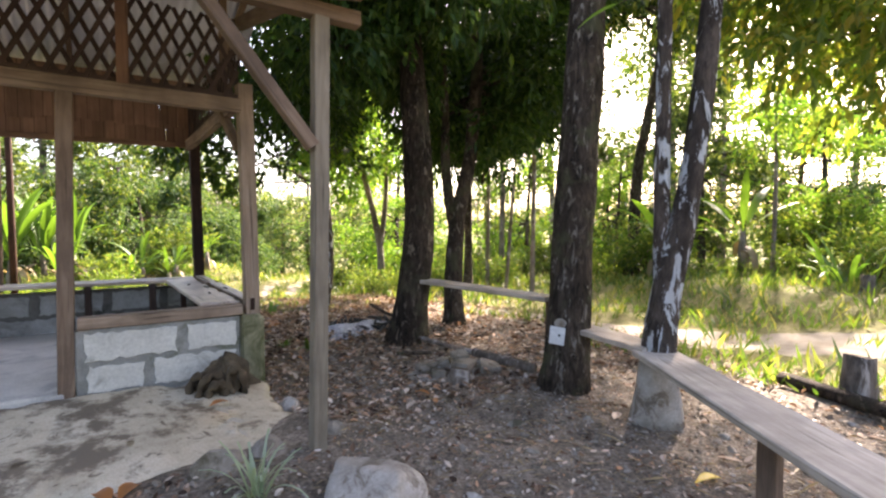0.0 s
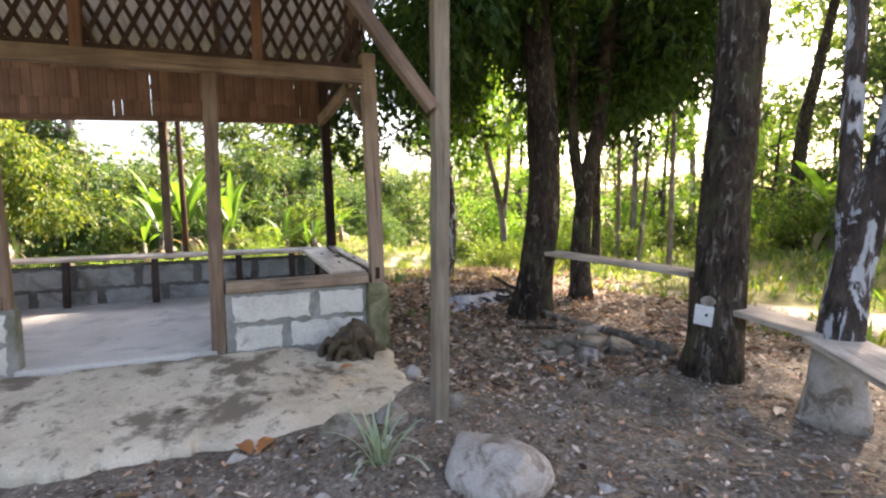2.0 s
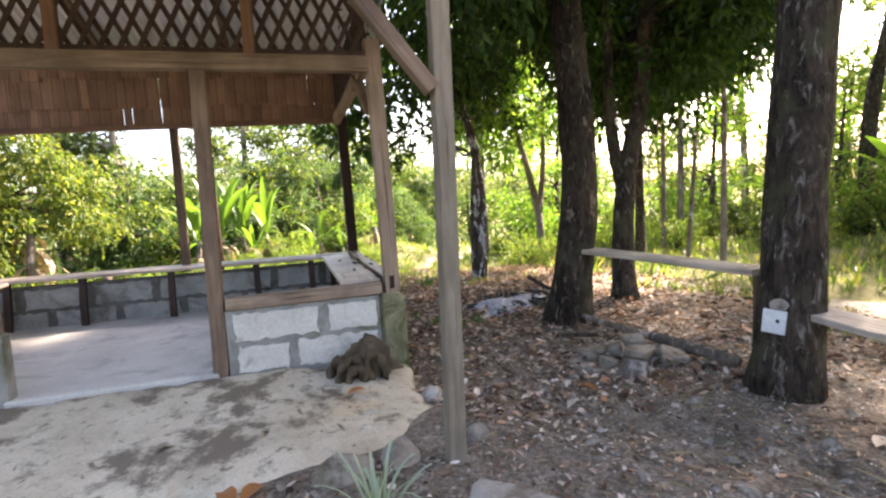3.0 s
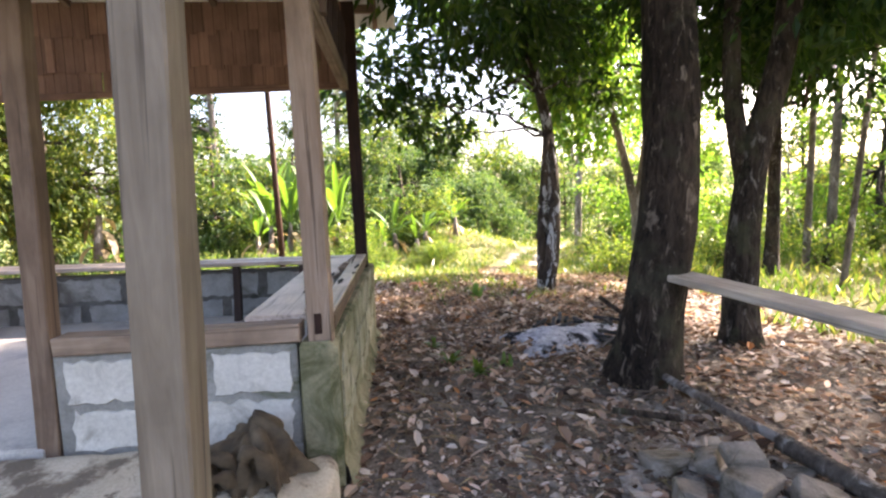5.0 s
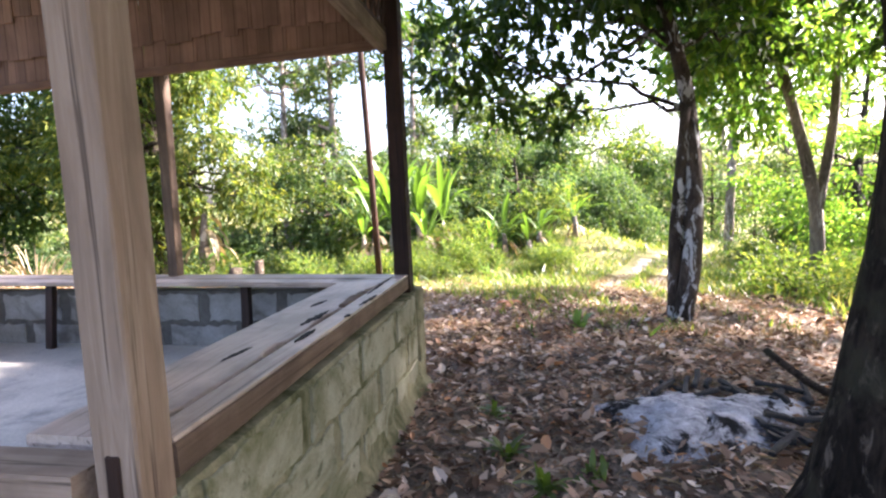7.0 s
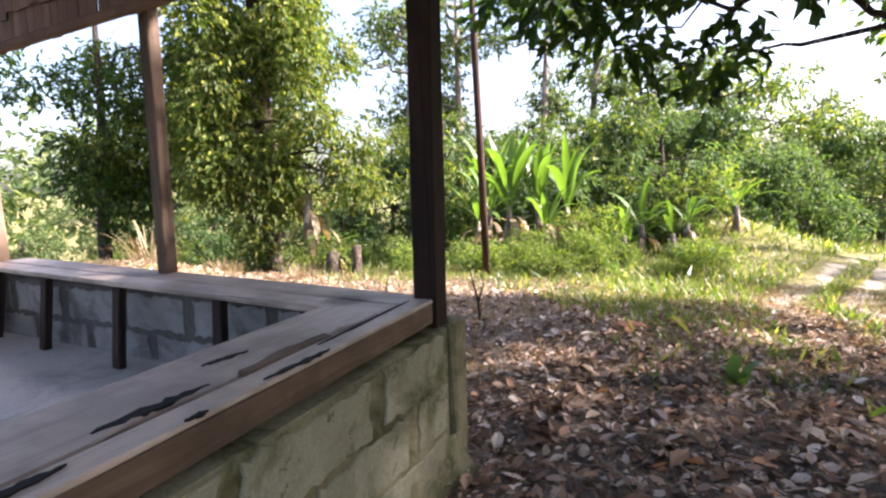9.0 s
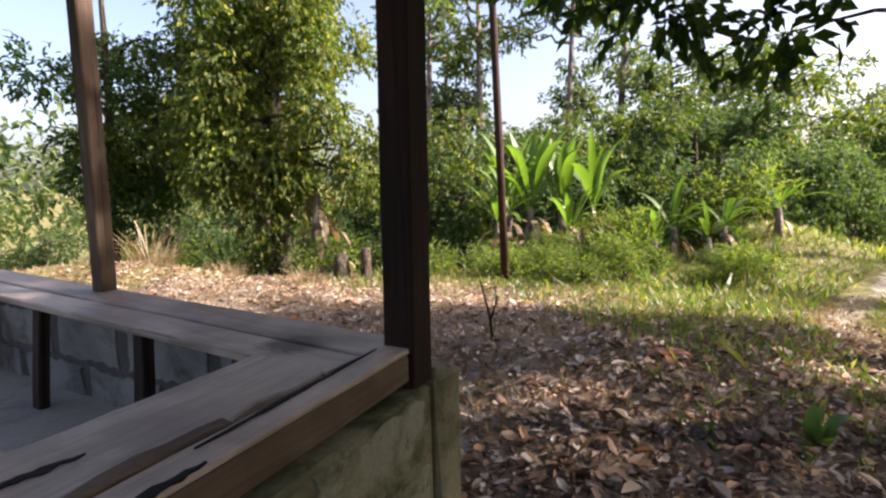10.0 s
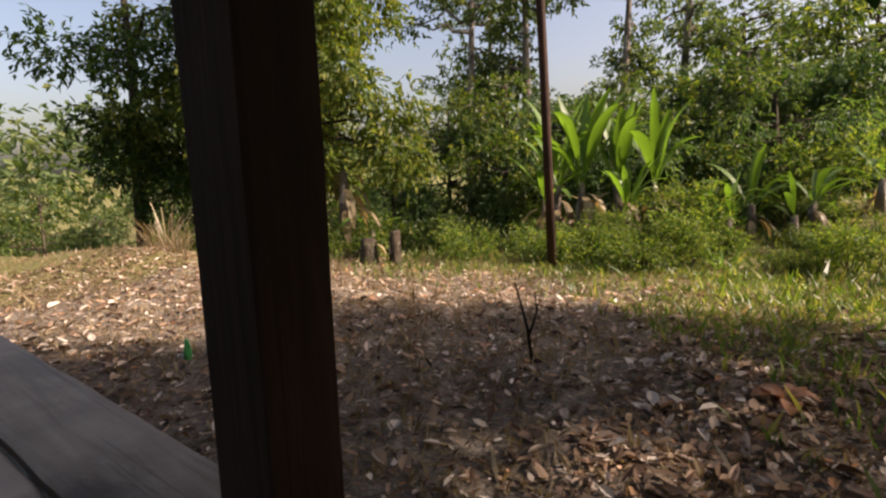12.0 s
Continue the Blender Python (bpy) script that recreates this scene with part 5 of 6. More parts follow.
def far_woods():
    """Closed tree line of the valley, far off."""
    rng = np.random.default_rng(91)
    n = 900
    a = rng.uniform(0, 6.283, n)
    d = rng.uniform(50, 90, n)
    x, y = 1 + np.sin(a) * d, 5 + np.cos(a) * d
    h = rng.uniform(5.5, 9.5, n) + 1.5 * np.sin(a * 5) + np.where(np.abs(a - 6.1) < 0.35, 4.0, 0.0) + np.where(np.abs(a - 5.0) < 0.5, 5.5, 0.0)
    cs = np.stack([x, y, h * 0.5 - 4.5], 1)
    P, D, L, W = twig_leaves(rng, cs, np.stack([h * 0.42, h * 0.42, h * 0.5], 1), 7000, 4, 1.0, 0.2, 0.35, 0.9)
    ob = part("far_woods", leaves_mesh("far_woods", P, D, L, W * 1.3, 0.12, rng), LEAF_FAR)
    tagged(ob, "far green tree line across the valley", "woods", kind="stuff")


far_woods()

# undergrowth along the clearing, the bank and the track
for i in range(150):
    zone = rt.random()
    if zone < 0.33:
        x, y = rt.uniform(-5.0, 3.4), rt.uniform(15.6, 22)
    elif zone < 0.45:
        x, y = rt.uniform(-14, -4.5), rt.uniform(12.6, 17)
    elif zone < 0.85:
        x, y = rt.uniform(9.8, 17), rt.uniform(-3, 15)
    else:
        x, y = rt.uniform(6.5, 13), rt.uniform(12, 24)
    road = np.interp(y, [-6, 0, 2, 4.4, 6, 8, 10, 12.8, 15, 18, 20.5, 26], [11.0, 8.6, 7.6, 5.9, 5.5, 4.7, 3.7, 3.7, 4.3, 5.4, 6.8, 12.0])
    if abs(x - road) < 1.9:
        continue
    scatter(kinds_bush[rt.choice((0, 1, 2, 2, 0, 3))], x, y, rt.uniform(0.6, 1.15) * (0.62 if zone < 0.33 else 1.0), rt)
for i in range(20):
    scatter(kinds_bush[4], rt.uniform(-10, -3.6), rt.uniform(10.6, 12.8), rt.uniform(0.3, 0.6), rt)
for i in range(10):
    scatter(kinds_bush[2], rt.uniform(5.2, 9.0), rt.uniform(9.5, 13), rt.uniform(0.7, 1.2), rt)
    scatter(kinds_bush[2], rt.uniform(-3.5, 0.5), rt.uniform(14.6, 16.2), rt.uniform(0.6, 1.1), rt)


# ---- tree wrapped in climbing vines ----
def vine_tree():
    rng = np.random.default_rng(41)
    x, y, z = -6.3, 13.6, gz(-6.3, 13.6)
    cl = []
    for i in range(64):
        h = rng.uniform(0.08, 1.0)
        a = rng.uniform(0, 6.28)
        k = rng.uniform(0.5, 1.5) * (1.1 - 0.35 * abs(h - 0.6))
        cl.append(((x + math.cos(a) * k, y + math.sin(a) * k, z + 0.5 + h * 7.6), (0.46, 0.46, 0.62)))
    for i in range(11):
        cl.append(((x - rng.uniform(1.2, 5.0), y + rng.uniform(-1.6, 2.2), z + rng.uniform(2.0, 6.8)), (0.85, 0.8, 0.35)))
    for i in range(5):
        cl.append(((x + rng.uniform(1.2, 2.4), y + rng.uniform(-0.6, 0.6), z + rng.uniform(1.8, 3.6)), (0.55, 0.5, 0.3)))
    tree((x, y, z), [[(x, y, z - 0.3, 0.22), (x + 0.1, y, z + 3, 0.18), (x - 0.1, y, z + 6, 0.13), (x, y, z + 8.4, 0.06)],
         [(x - 0.1, y - 0.2, z + 0.1, 0.10), (x - 0.9, y, z + 2.6, 0.08), (x - 2.2, y, z + 4.6, 0.05)], [(x + 0.4, y - 0.5, z, 0.05), (x + 0.3, y - 0.5, z + 2.4, 0.045), (x + 0.1, y - 0.3, z + 5, 0.04)]],
         cl, 12000, 0.135, BARK, LEAF_VINE, "tall tree wrapped in hanging climbing vines", "vine_tree", 42, 1.3, 0.05, 0.6, 12, 6, 0.16, 0.28)


vine_tree()
dead = thing("dead_banana_stem", on_ground(-5.1, 13.4), "dried banana stem with hanging brown leaves", "plant")
bm = bmesh.new()
dz = gz(-5.1, 13.4)
tube(bm, [(-5.1, 13.4, dz - 0.1), (-5.08, 13.4, dz + 0.9), (-5.0, 13.4, dz + 1.7)], [0.12, 0.10, 0.06], 9, 0.2)
part("stem", bm, BARK_PALE, dead, "", None, True)
bm = bmesh.new()
rr = random.Random(4)
for i in range(12):
    a = rr.uniform(0, 6.28)
    blade_leaf(bm, (-5.05, 13.4, dz + rr.uniform(0.9, 1.7)), (math.cos(a), math.sin(a), 0.3), rr.uniform(0.6, 1.1), 0.16, rr.uniform(2, 4.5), rr, 7)
part("dry_foliage", bm, STRAW, dead, "", None, True)

# dark spreading tree at the valley's edge
tree((-10.6, 12.4, gz(-10.6, 12.4)), [[(-10.6, 12.4, gz(-10.6, 12.4) - 0.3, 0.16), (-10.5, 12.5, 1.2, 0.13), (-10.3, 12.6, 3.4, 0.09), (-10.2, 12.6, 6.2, 0.04)]],
     clumps_round(R, (-10.0, 12.6, 3.0), (2.6, 1.8, 2.4), 15, 0.65), 1300, 0.16, BARK, LEAF_DARK, "dark spreading tree at the edge of the valley", seed=19, hang=0.2)

# thin saplings in the grove
for x, y, r, h, lx in ((8.2, 9.9, 0.055, 5.0, 0.05), (7.2, 8.1, 0.04, 4.2, 0.5), (7.0, 7.1, 0.05, 5.0, 0.1), (10.5, 12.0, 0.09, 6.0, 0.1), (8.0, 20.5, 0.14, 6.0, 0.2), (12.2, 5.0, 0.05, 4.5, 0.2)):
    tree((x, y, gz(x, y)), [[(x, y, gz(x, y) - 0.1, r), (x + lx * 0.4, y, h * 0.5, r * 0.85), (x + lx, y + 0.1, h, r * 0.4)]], [((x + lx, y, h - 0.3), 0.7), ((x + 0.4, y + 0.4, h * 0.75), 0.6), ((x - 0.5, y, h * 0.85), 0.6)], 220, 0.15, BARK_PALE, LEAF_LIGHT, "thin sapling with a small crown in the grove", "sapling", int(x * 10), 1.1, 0.012)


# ---- litter, grass and small stones ----
def litter(name, n, area, size, mat, label, seed, keep, lift=0.012, curl=0.5):
    rng = np.random.default_rng(seed)
    x = rng.uniform(area[0], area[1], n * 2)
    y = rng.uniform(area[2], area[3], n * 2)
    ok = keep(x, y, rng.uniform(0, 1, n * 2))
    x, y = x[ok][:n], y[ok][:n]
    m = len(x)
    a = rng.uniform(0, 6.28, m)
    P = np.stack([x, y, ground_z(x, y) + rng.uniform(0.3, 2.2, m) * lift], 1)
    D = np.stack([np.cos(a), np.sin(a), rng.normal(0, 0.32, m)], 1)
    L = size * rng.lognormal(0, 0.55, m)
    L = np.minimum(L, size * 2.4)
    W = L * rng.uniform(0.22, 0.60, m)
    D /= np.linalg.norm(D, axis=1, keepdims=True)
    up = rng.normal(size=(m, 3)) * 0.28 + np.array([0, 0, 1.0])
    S = np.cross(D, up)
    S /= np.linalg.norm(S, axis=1, keepdims=True)
    N = np.cross(S, D)
    c = (rng.uniform(-0.2, 1, m) * curl)[:, None]
    L, W = L[:, None], W[:, None]
    e = [P, P + D * L * 0.33 + S * W * 0.5 + N * W * c, P + D * L * 0.7 + S * W * 0.42 + N * W * c, P + D * L + N * L * 0.12 * c, P + D * L * 0.7 - S * W * 0.42 + N * W * c, P + D * L * 0.33 - S * W * 0.5 + N * W * c]
    mid1, mid2 = P + D * L * 0.33, P + D * L * 0.7
    V = np.stack(e + [mid1, mid2], 1)
    V[:, :, 2] = np.maximum(V[:, :, 2], (ground_z(V[:, :, 0], V[:, :, 1]) + 0.002))
    V = V.reshape(-1, 3)
    b = np.arange(m)[:, None] * 8
    F = np.concatenate([b + np.array([0, 1, 6, 6]), b + np.array([1, 2, 7, 6]), b + np.array([2, 3, 7, 7]), b + np.array([3, 4, 7, 7]), b + np.array([4, 5, 6, 7]), b + np.array([5, 0, 6, 6])])
    faces = [tuple(dict.fromkeys(f)) for f in F.tolist()]
    me = bpy.data.meshes.new(name)
    me.from_pydata(V.tolist(), [], faces)
    ob = part(name, me, mat)
    tagged(ob, label, "leaf litter", kind="stuff")


def off_floor(x, y):
    return ~((x > -3.4) & (x < 1.2) & (y > 2.95) & (y < 7.2))


litter("leaf_litter", 23000, (0.9, 6.3, 3.2, 11.5), 0.050, DRYLEAF, "dry brown and grey fallen leaves on the soil", 51, lambda x, y, u: off_floor(x, y) & (u < np.clip(0.35 + 0.65 * np.exp(-((y - 7.2) / 2.6) ** 2), 0, 1) * np.clip((6.4 - x) / 1.2, 0.1, 1)))
litter("leaf_litter", 22000, (-7.0, 3.6, 7.2, 14.5), 0.046, DRYLEAF, "dry brown fallen leaves among thin grass", 52, lambda x, y, u: off_floor(x, y) & (u < np.clip((14.5 - y) / 3, 0, 1)))
litter("leaf_litter", 13000, (-1.0, 6.0, -0.6, 4.6), 0.026, DRYLEAF, "broken dry leaves and chips on grey soil", 53, lambda x, y, u: off_floor(x, y))
litter("leaf_litter", 260, (-1.0, 6.0, -0.4, 4.6), 0.07, DRYLEAF, "single large dry leaves on grey soil", 54, lambda x, y, u: off_floor(x, y))


def grass(name, n, area, h, mat, label, seed, keep):
    rng = np.random.default_rng(seed)
    x = rng.uniform(area[0], area[1], n * 3)
    y = rng.uniform(area[2], area[3], n * 3)
    ok = keep(x, y, rng.uniform(0, 1, n * 3))
    x, y = x[ok][:n], y[ok][:n]
    m = len(x)
    k = 3
    x, y = np.repeat(x, k) + rng.normal(0, 0.025, m * k), np.repeat(y, k) + rng.normal(0, 0.025, m * k)
    P = np.stack([x, y, ground_z(x, y) - 0.005], 1)
    D = rng.normal(size=(m * k, 3)) * np.array([0.55, 0.55, 0.1]) + np.array([0, 0, 1.0])
    L = h * rng.lognormal(0, 0.35, m * k)
    ob = part(name, leaves_mesh(name, P, D, L, L * 0.11 + 0.004, 0.15, rng), mat)
    tagged(ob, label, "grass", kind="stuff")


def patchy(x, y):
    return 0.5 + 0.5 * np.sin(x * 1.9 + 1.3 * np.sin(y * 1.1)) * np.cos(y * 1.6 + np.sin(x * 0.8))


def off_track(x, y):
    road = np.interp(y, [-40, -6, 0, 2, 4.4, 6, 8, 10, 12.8, 15, 18, 20.5, 26, 40], [18, 11.0, 8.6, 7.6, 5.9, 5.5, 4.7, 3.7, 3.7, 4.3, 5.4, 6.8, 12.0, 28.0])
    d = np.abs(x - road)
    return (d > 0.75) | (d < 0.16)


grass("grass", 6500, (-4, 7, 8.3, 15), 0.10, GRASS, "thin green grass over the clearing", 61, lambda x, y, u: off_track(x, y) & (u < np.clip((y - 11.2 + 2.0 * np.clip(x - 0.2, 0, 1.6)) / 4, 0, 1) * (0.1 + patchy(x, y))))
grass("grass", 9000, (-5, 12, 14.5, 24), 0.16, GRASS, "taller green grass along the track", 62, lambda x, y, u: off_track(x, y))
grass("grass", 7000, (5.0, 16, -3, 12), 0.16, GRASS, "green grass on the bank by the track", 63, lambda x, y, u: off_track(x, y) & (u < 0.25 + patchy(x, y) * 0.8))
grass("dry_grass", 9000, (-9, 5, 8.0, 16), 0.065, STRAW, "dry straw grass among fallen leaves", 64, lambda x, y, u: off_floor(x, y) & (u < 0.3 + patchy(x + 3, y)))


def straw_litter(n, area, label, seed, keep):
    """Thin dry stalks and strips lying flat."""
    rng = np.random.default_rng(seed)
    x, y = rng.uniform(area[0], area[1], n * 2), rng.uniform(area[2], area[3], n * 2)
    ok = keep(x, y, rng.uniform(0, 1, n * 2))
    x, y = x[ok][:n], y[ok][:n]
    m = len(x)
    a = rng.uniform(0, 6.28, m)
    P = np.stack([x, y, ground_z(x, y) + rng.uniform(0.004, 0.03, m)], 1)
    D = np.stack([np.cos(a), np.sin(a), rng.normal(0, 0.12, m)], 1)
    L = 0.09 * rng.lognormal(0, 0.45, m)
    ob = part("straw_litter", leaves_mesh("straw_litter", P, D, L, L * 0.05 + 0.003, 0.1, rng), STRAW)
    tagged(ob, label, "straw", kind="stuff")


straw_litter(14000, (-7, 4.5, 7.2, 14.0), "dry stalks and straw scattered over the clearing", 71, lambda x, y, u: off_floor(x, y))
straw_litter(4000, (0.5, 5.5, 0.0, 7.4), "dry stalks scattered over the yard", 72, lambda x, y, u: off_floor(x, y))

# ---- small things in the yard ----
def chippings(n, area, size, seed, label):
    """Broken chips of stone and cement trodden into the soil."""
    rng = np.random.default_rng(seed)
    x, y = rng.uniform(area[0], area[1], n), rng.uniform(area[2], area[3], n)
    ok = off_floor(x, y)
    x, y = x[ok], y[ok]
    m = len(x)
    r = size * rng.lognormal(0, 0.5, m)
    a = rng.uniform(0, 6.28, m)
    u = np.stack([np.cos(a), np.sin(a), rng.normal(0, 0.25, m)], 1) * (r * rng.uniform(0.8, 1.5, m))[:, None]
    v = np.stack([-np.sin(a), np.cos(a), rng.normal(0, 0.25, m)], 1) * (r * rng.uniform(0.5, 1.0, m))[:, None]
    w = np.stack([rng.normal(0, 0.2, m), rng.normal(0, 0.2, m), np.ones(m)], 1) * (r * rng.uniform(0.3, 0.7, m))[:, None]
    c = np.stack([x, y, ground_z(x, y) + 0.1 * r], 1)
    V = np.stack([c + u, c + v, c - u * 0.9, c - v * 1.1, c + w + u * 0.3, c + w - u * 0.25 + v * 0.2, c - w], 1).reshape(-1, 3)
    f = np.array([[0, 1, 4], [1, 5, 4], [1, 2, 5], [2, 3, 5], [3, 4, 5], [3, 0, 4], [1, 0, 6], [2, 1, 6], [3, 2, 6], [0, 3, 6]])
    F = (np.arange(m)[:, None, None] * 7 + f[None]).reshape(-1, 3)
    me = bpy.data.meshes.new("chippings")
    me.from_pydata(V.tolist(), [], F.tolist())
    tagged(part("chippings", me, PALE_STONE if seed % 2 else STONE), label, "chippings", kind="stuff")


chippings(3600, (-1.2, 4.6, 0.2, 5.0), 0.011, 81, "small pale stone chips trodden into the soil")
chippings(3600, (-1.2, 4.6, 0.2, 5.4), 0.014, 82, "small brown stone chips trodden into the soil")


def stone(x, y, rx, ry, rz, seed, mat, label, z=None, turn=0.0, sub=3, group=""):
    rng = random.Random(seed)
    zz = gz(x, y) - 0.02 if z is None else z
    ob = part("stone", rock_bm(rx, ry, rz, rng, sub), mat, None, "", Matrix.Translation((x, y, zz)) @ Matrix.Rotation(turn, 4, "Z"), sub > 3)
    tagged(ob, label, "stone", group)


stone(1.10, 2.30, 0.21, 0.30, 0.15, 1, PALE_STONE, "large flat pale boulder beside the porch post", turn=0.5, sub=4)
stone(1.09, 2.86, 0.17, 0.14, 0.10, 2, STONE, "rough footing stone under the porch post", z=-0.01, turn=0.3)
stone(0.82, 2.98, 0.15, 0.10, 0.09, 3, STONE, "broken stone at the edge of the apron", turn=1.0)
stone(0.52, 2.88, 0.17, 0.09, 0.10, 4, STONE, "broken lump of cement at the edge of the apron", turn=0.2)
stone(1.28, 3.10, 0.09, 0.07, 0.07, 5, STONE, "broken stone at the edge of the apron", turn=0.7)
stone(1.20, 3.85, 0.10, 0.08, 0.10, 6, PALE_STONE, "pale stone beside the wall")
rr = random.Random(28)


def slab_stone(x, y, z, sx, sy, sz, turn, tip, seed, mat):
    """A split, angular building stone lying tilted in the heap."""
    q = random.Random(seed)
    bm = bmesh.new()
    for cx, cy, cz in [(a, b, c) for a in (-1, 1) for b in (-1, 1) for c in (0, 1)]:
        for _ in range(2):
            bm.verts.new((cx * sx * q.uniform(0.55, 1.0), cy * sy * q.uniform(0.55, 1.0), sz * (cz * q.uniform(0.55, 1.0))))
    hull = bmesh.ops.convex_hull(bm, input=bm.verts[:])
    bmesh.ops.delete(bm, geom=[v for v in hull["geom_interior"] if isinstance(v, bmesh.types.BMVert)], context="VERTS")
    bmesh.ops.bevel(bm, geom=bm.edges[:], offset=0.006, segments=1, affect="EDGES")
    m = Matrix.Translation((x, y, z)) @ Matrix.Rotation(turn, 4, "Z") @ Matrix.Rotation(tip, 4, "X") @ Matrix.Rotation(q.uniform(-0.2, 0.2), 4, "Y")
    tagged(part("stone", bm, mat, None, "", m), "broken angular grey-brown stone in a small heap", "stone", "heap of stones")


for x, y, z, sx, sy, sz, turn, tip in ((3.02, 4.02, 0.02, 0.20, 0.13, 0.16, 0.5, 0.12), (2.80, 4.32, 0.0, 0.19, 0.11, 0.12, 0.2, -0.15), (2.74, 4.05, 0.0, 0.12, 0.10, 0.13, 1.2, 0.2), (3.22, 3.88, 0.0, 0.17, 0.13, 0.14, -0.4, 0.25),
                                       (2.98, 4.24, 0.02, 0.13, 0.09, 0.12, 0.9, -0.4), (3.14, 4.30, 0.0, 0.13, 0.10, 0.10, 2.0, 0.2), (2.88, 3.82, 0.0, 0.14, 0.10, 0.09, 0.1, 0.1), (3.05, 4.12, 0.14, 0.13, 0.09, 0.07, -0.2, 0.3), (3.30, 4.10, 0.0, 0.12, 0.08, 0.10, 0.4, 0.0)):
    slab_stone(x, y, gz(x, y) + z - 0.025, sx * 0.74, sy * 0.8, sz * 0.85, turn, tip, rr.randint(1, 999), STONE if rr.random() < 0.75 else PALE_STONE)
for i in range(22):
    a, k = rr.uniform(0, 6.28), rr.uniform(0, 1) ** 0.5
    r = rr.uniform(0.03, 0.07)
    x, y = 2.95 + math.cos(a) * k * 0.42, 4.12 + math.sin(a) * k * 0.42
    slab_stone(x, y, gz(x, y) - 0.01, r * 1.5, r, r * 0.9, rr.uniform(0, 6), rr.uniform(-0.3, 0.3), 200 + i, PALE_STONE if i % 3 else STONE)
rr = random.Random(8)
for i in range(70):
    x, y = rr.uniform(0.6, 4.6), rr.uniform(0.6, 5.2)
    if not (abs(x - 3.5) < 0.3 and abs(y - 3.15) < 0.3):
        r = rr.uniform(0.018, 0.05)
        stone(x, y, r * 1.3, r, r * 0.8, 40 + i, STONE if i % 4 else PALE_STONE, "small loose pebble on the soil", turn=rr.uniform(0, 6), sub=2, group="loose pebbles")


def pole_log(name, pts, r, mat, label, seed):
    bm = bmesh.new()
    p = spline([(*q, r) for q in pts], 14)
    tube(bm, p[:, :3], p[:, 3], 9, 0.22, seed)
    ob = part(name, bm, mat, None, "", None, True)
    tagged(ob, label, "log")


pole_log("fallen_pole", [(3.24, 5.42, 0.09), (3.31, 4.95, 0.07), (3.40, 4.45, 0.06), (3.50, 3.95, 0.06)], 0.030, BARK_PALE, "long bare pole lying on the litter", 1)
pole_log("fallen_log", [(3.38, 4.30, 0.08), (3.44, 3.95, 0.07), (3.50, 3.50, 0.06)], 0.046, BARK_PALE, "short bare log beside the stones", 2)
pole_log("fallen_log", [(5.18, 2.02, 0.05), (4.90, 1.25, 0.05), (4.55, 0.30, 0.05)], 0.06, BARK_DARK, "dark log lying near the track", 3)
pole_log("fallen_pole", [(2.75, 4.9, 0.03), (3.1, 4.72, 0.03)], 0.02, BARK, "short broken stick on the litter", 4)
pole_log("fallen_pole", [(3.6, 7.25, 0.22), (3.75, 6.9, 0.08), (4.05, 6.5, 0.05)], 0.025, BARK_DARK, "charred branch beside the ash", 5)


def dry_vine(x, y, seed, r, label):
    """A thin curled runner arching over the litter."""
    rr = random.Random(seed)
    bm = bmesh.new()
    turn = rr.uniform(0, 6.28)
    pts = []
    for i in range(19):
        u = i / 18
        a = turn + u * rr.uniform(2.6, 3.0)
        px, py = x + r * math.cos(a), y + r * 0.8 * math.sin(a)
        pts.append((px, py, gz(px, py) + 0.01 + 0.55 * r * math.sin(math.pi * u) * rr.uniform(0.9, 1.05)))
    tube(bm, pts, [0.006 - 0.003 * i / 18 for i in range(19)], 5)
    tagged(part("dry_vine", bm, STRAW, None, "", None, True), label, "vine")


for k, (x, y, r) in enumerate(((1.50, 4.62, 0.13), (1.42, 4.40, 0.10), (1.62, 4.95, 0.16), (1.48, 5.05, 0.12), (1.70, 4.75, 0.09), (1.55, 5.45, 0.12))):
    dry_vine(x, y, 60 + k, r, "curled pale dry runner lying by the wall")


def ash_heap():
    bm = bmesh.new()
    rings = []
    for i in range(9):
        t = i / 8
        ring = []
        for j in range(36):
            a = 2 * math.pi * j / 36
            k = (1 - t) * (1 + 0.18 * math.sin(a * 3 + 1) + 0.12 * math.sin(a * 5))
            x, y = 2.98 + 0.66 * k * math.cos(a), 6.62 + 0.46 * k * math.sin(a) + 0.12 * k * math.cos(a)
            h = 0.11 * (1 - (1 - t) ** 2) + 0.045 * noise.noise(Vector((x * 9, y * 9, 3))) * min(1, 4 * t) + 0.02 * noise.noise(Vector((x * 25, y * 25, 5))) * min(1, 4 * t)
            ring.append(bm.verts.new((x, y, gz(x, y) - 0.015 + max(h, 0))))
        rings.append(ring)
    for r0, r1 in zip(rings, rings[1:]):
        for j in range(36):
            bm.faces.new((r0[j], r0[(j + 1) % 36], r1[(j + 1) % 36], r1[j]))
    bm.faces.new(rings[-1])
    ob = part("ash_mound", bm, ASH, None, "", None, True)
    tagged(ob, "grey and black ash heap of a burnt-out fire", "ash")


ash_heap()


def charcoal():
    mat, nt, bs, out = nodes_of("charcoal")
    c = ramp(nt, noise_tex(nt, world_coord(nt), 30, 5, 0.6), [(0.3, grey(0.008)), (0.7, grey(0.03))])
    nt.links.new(c, bs.inputs["Base Color"])
    bs.inputs["Roughness"].default_value = 0.85
    return mat


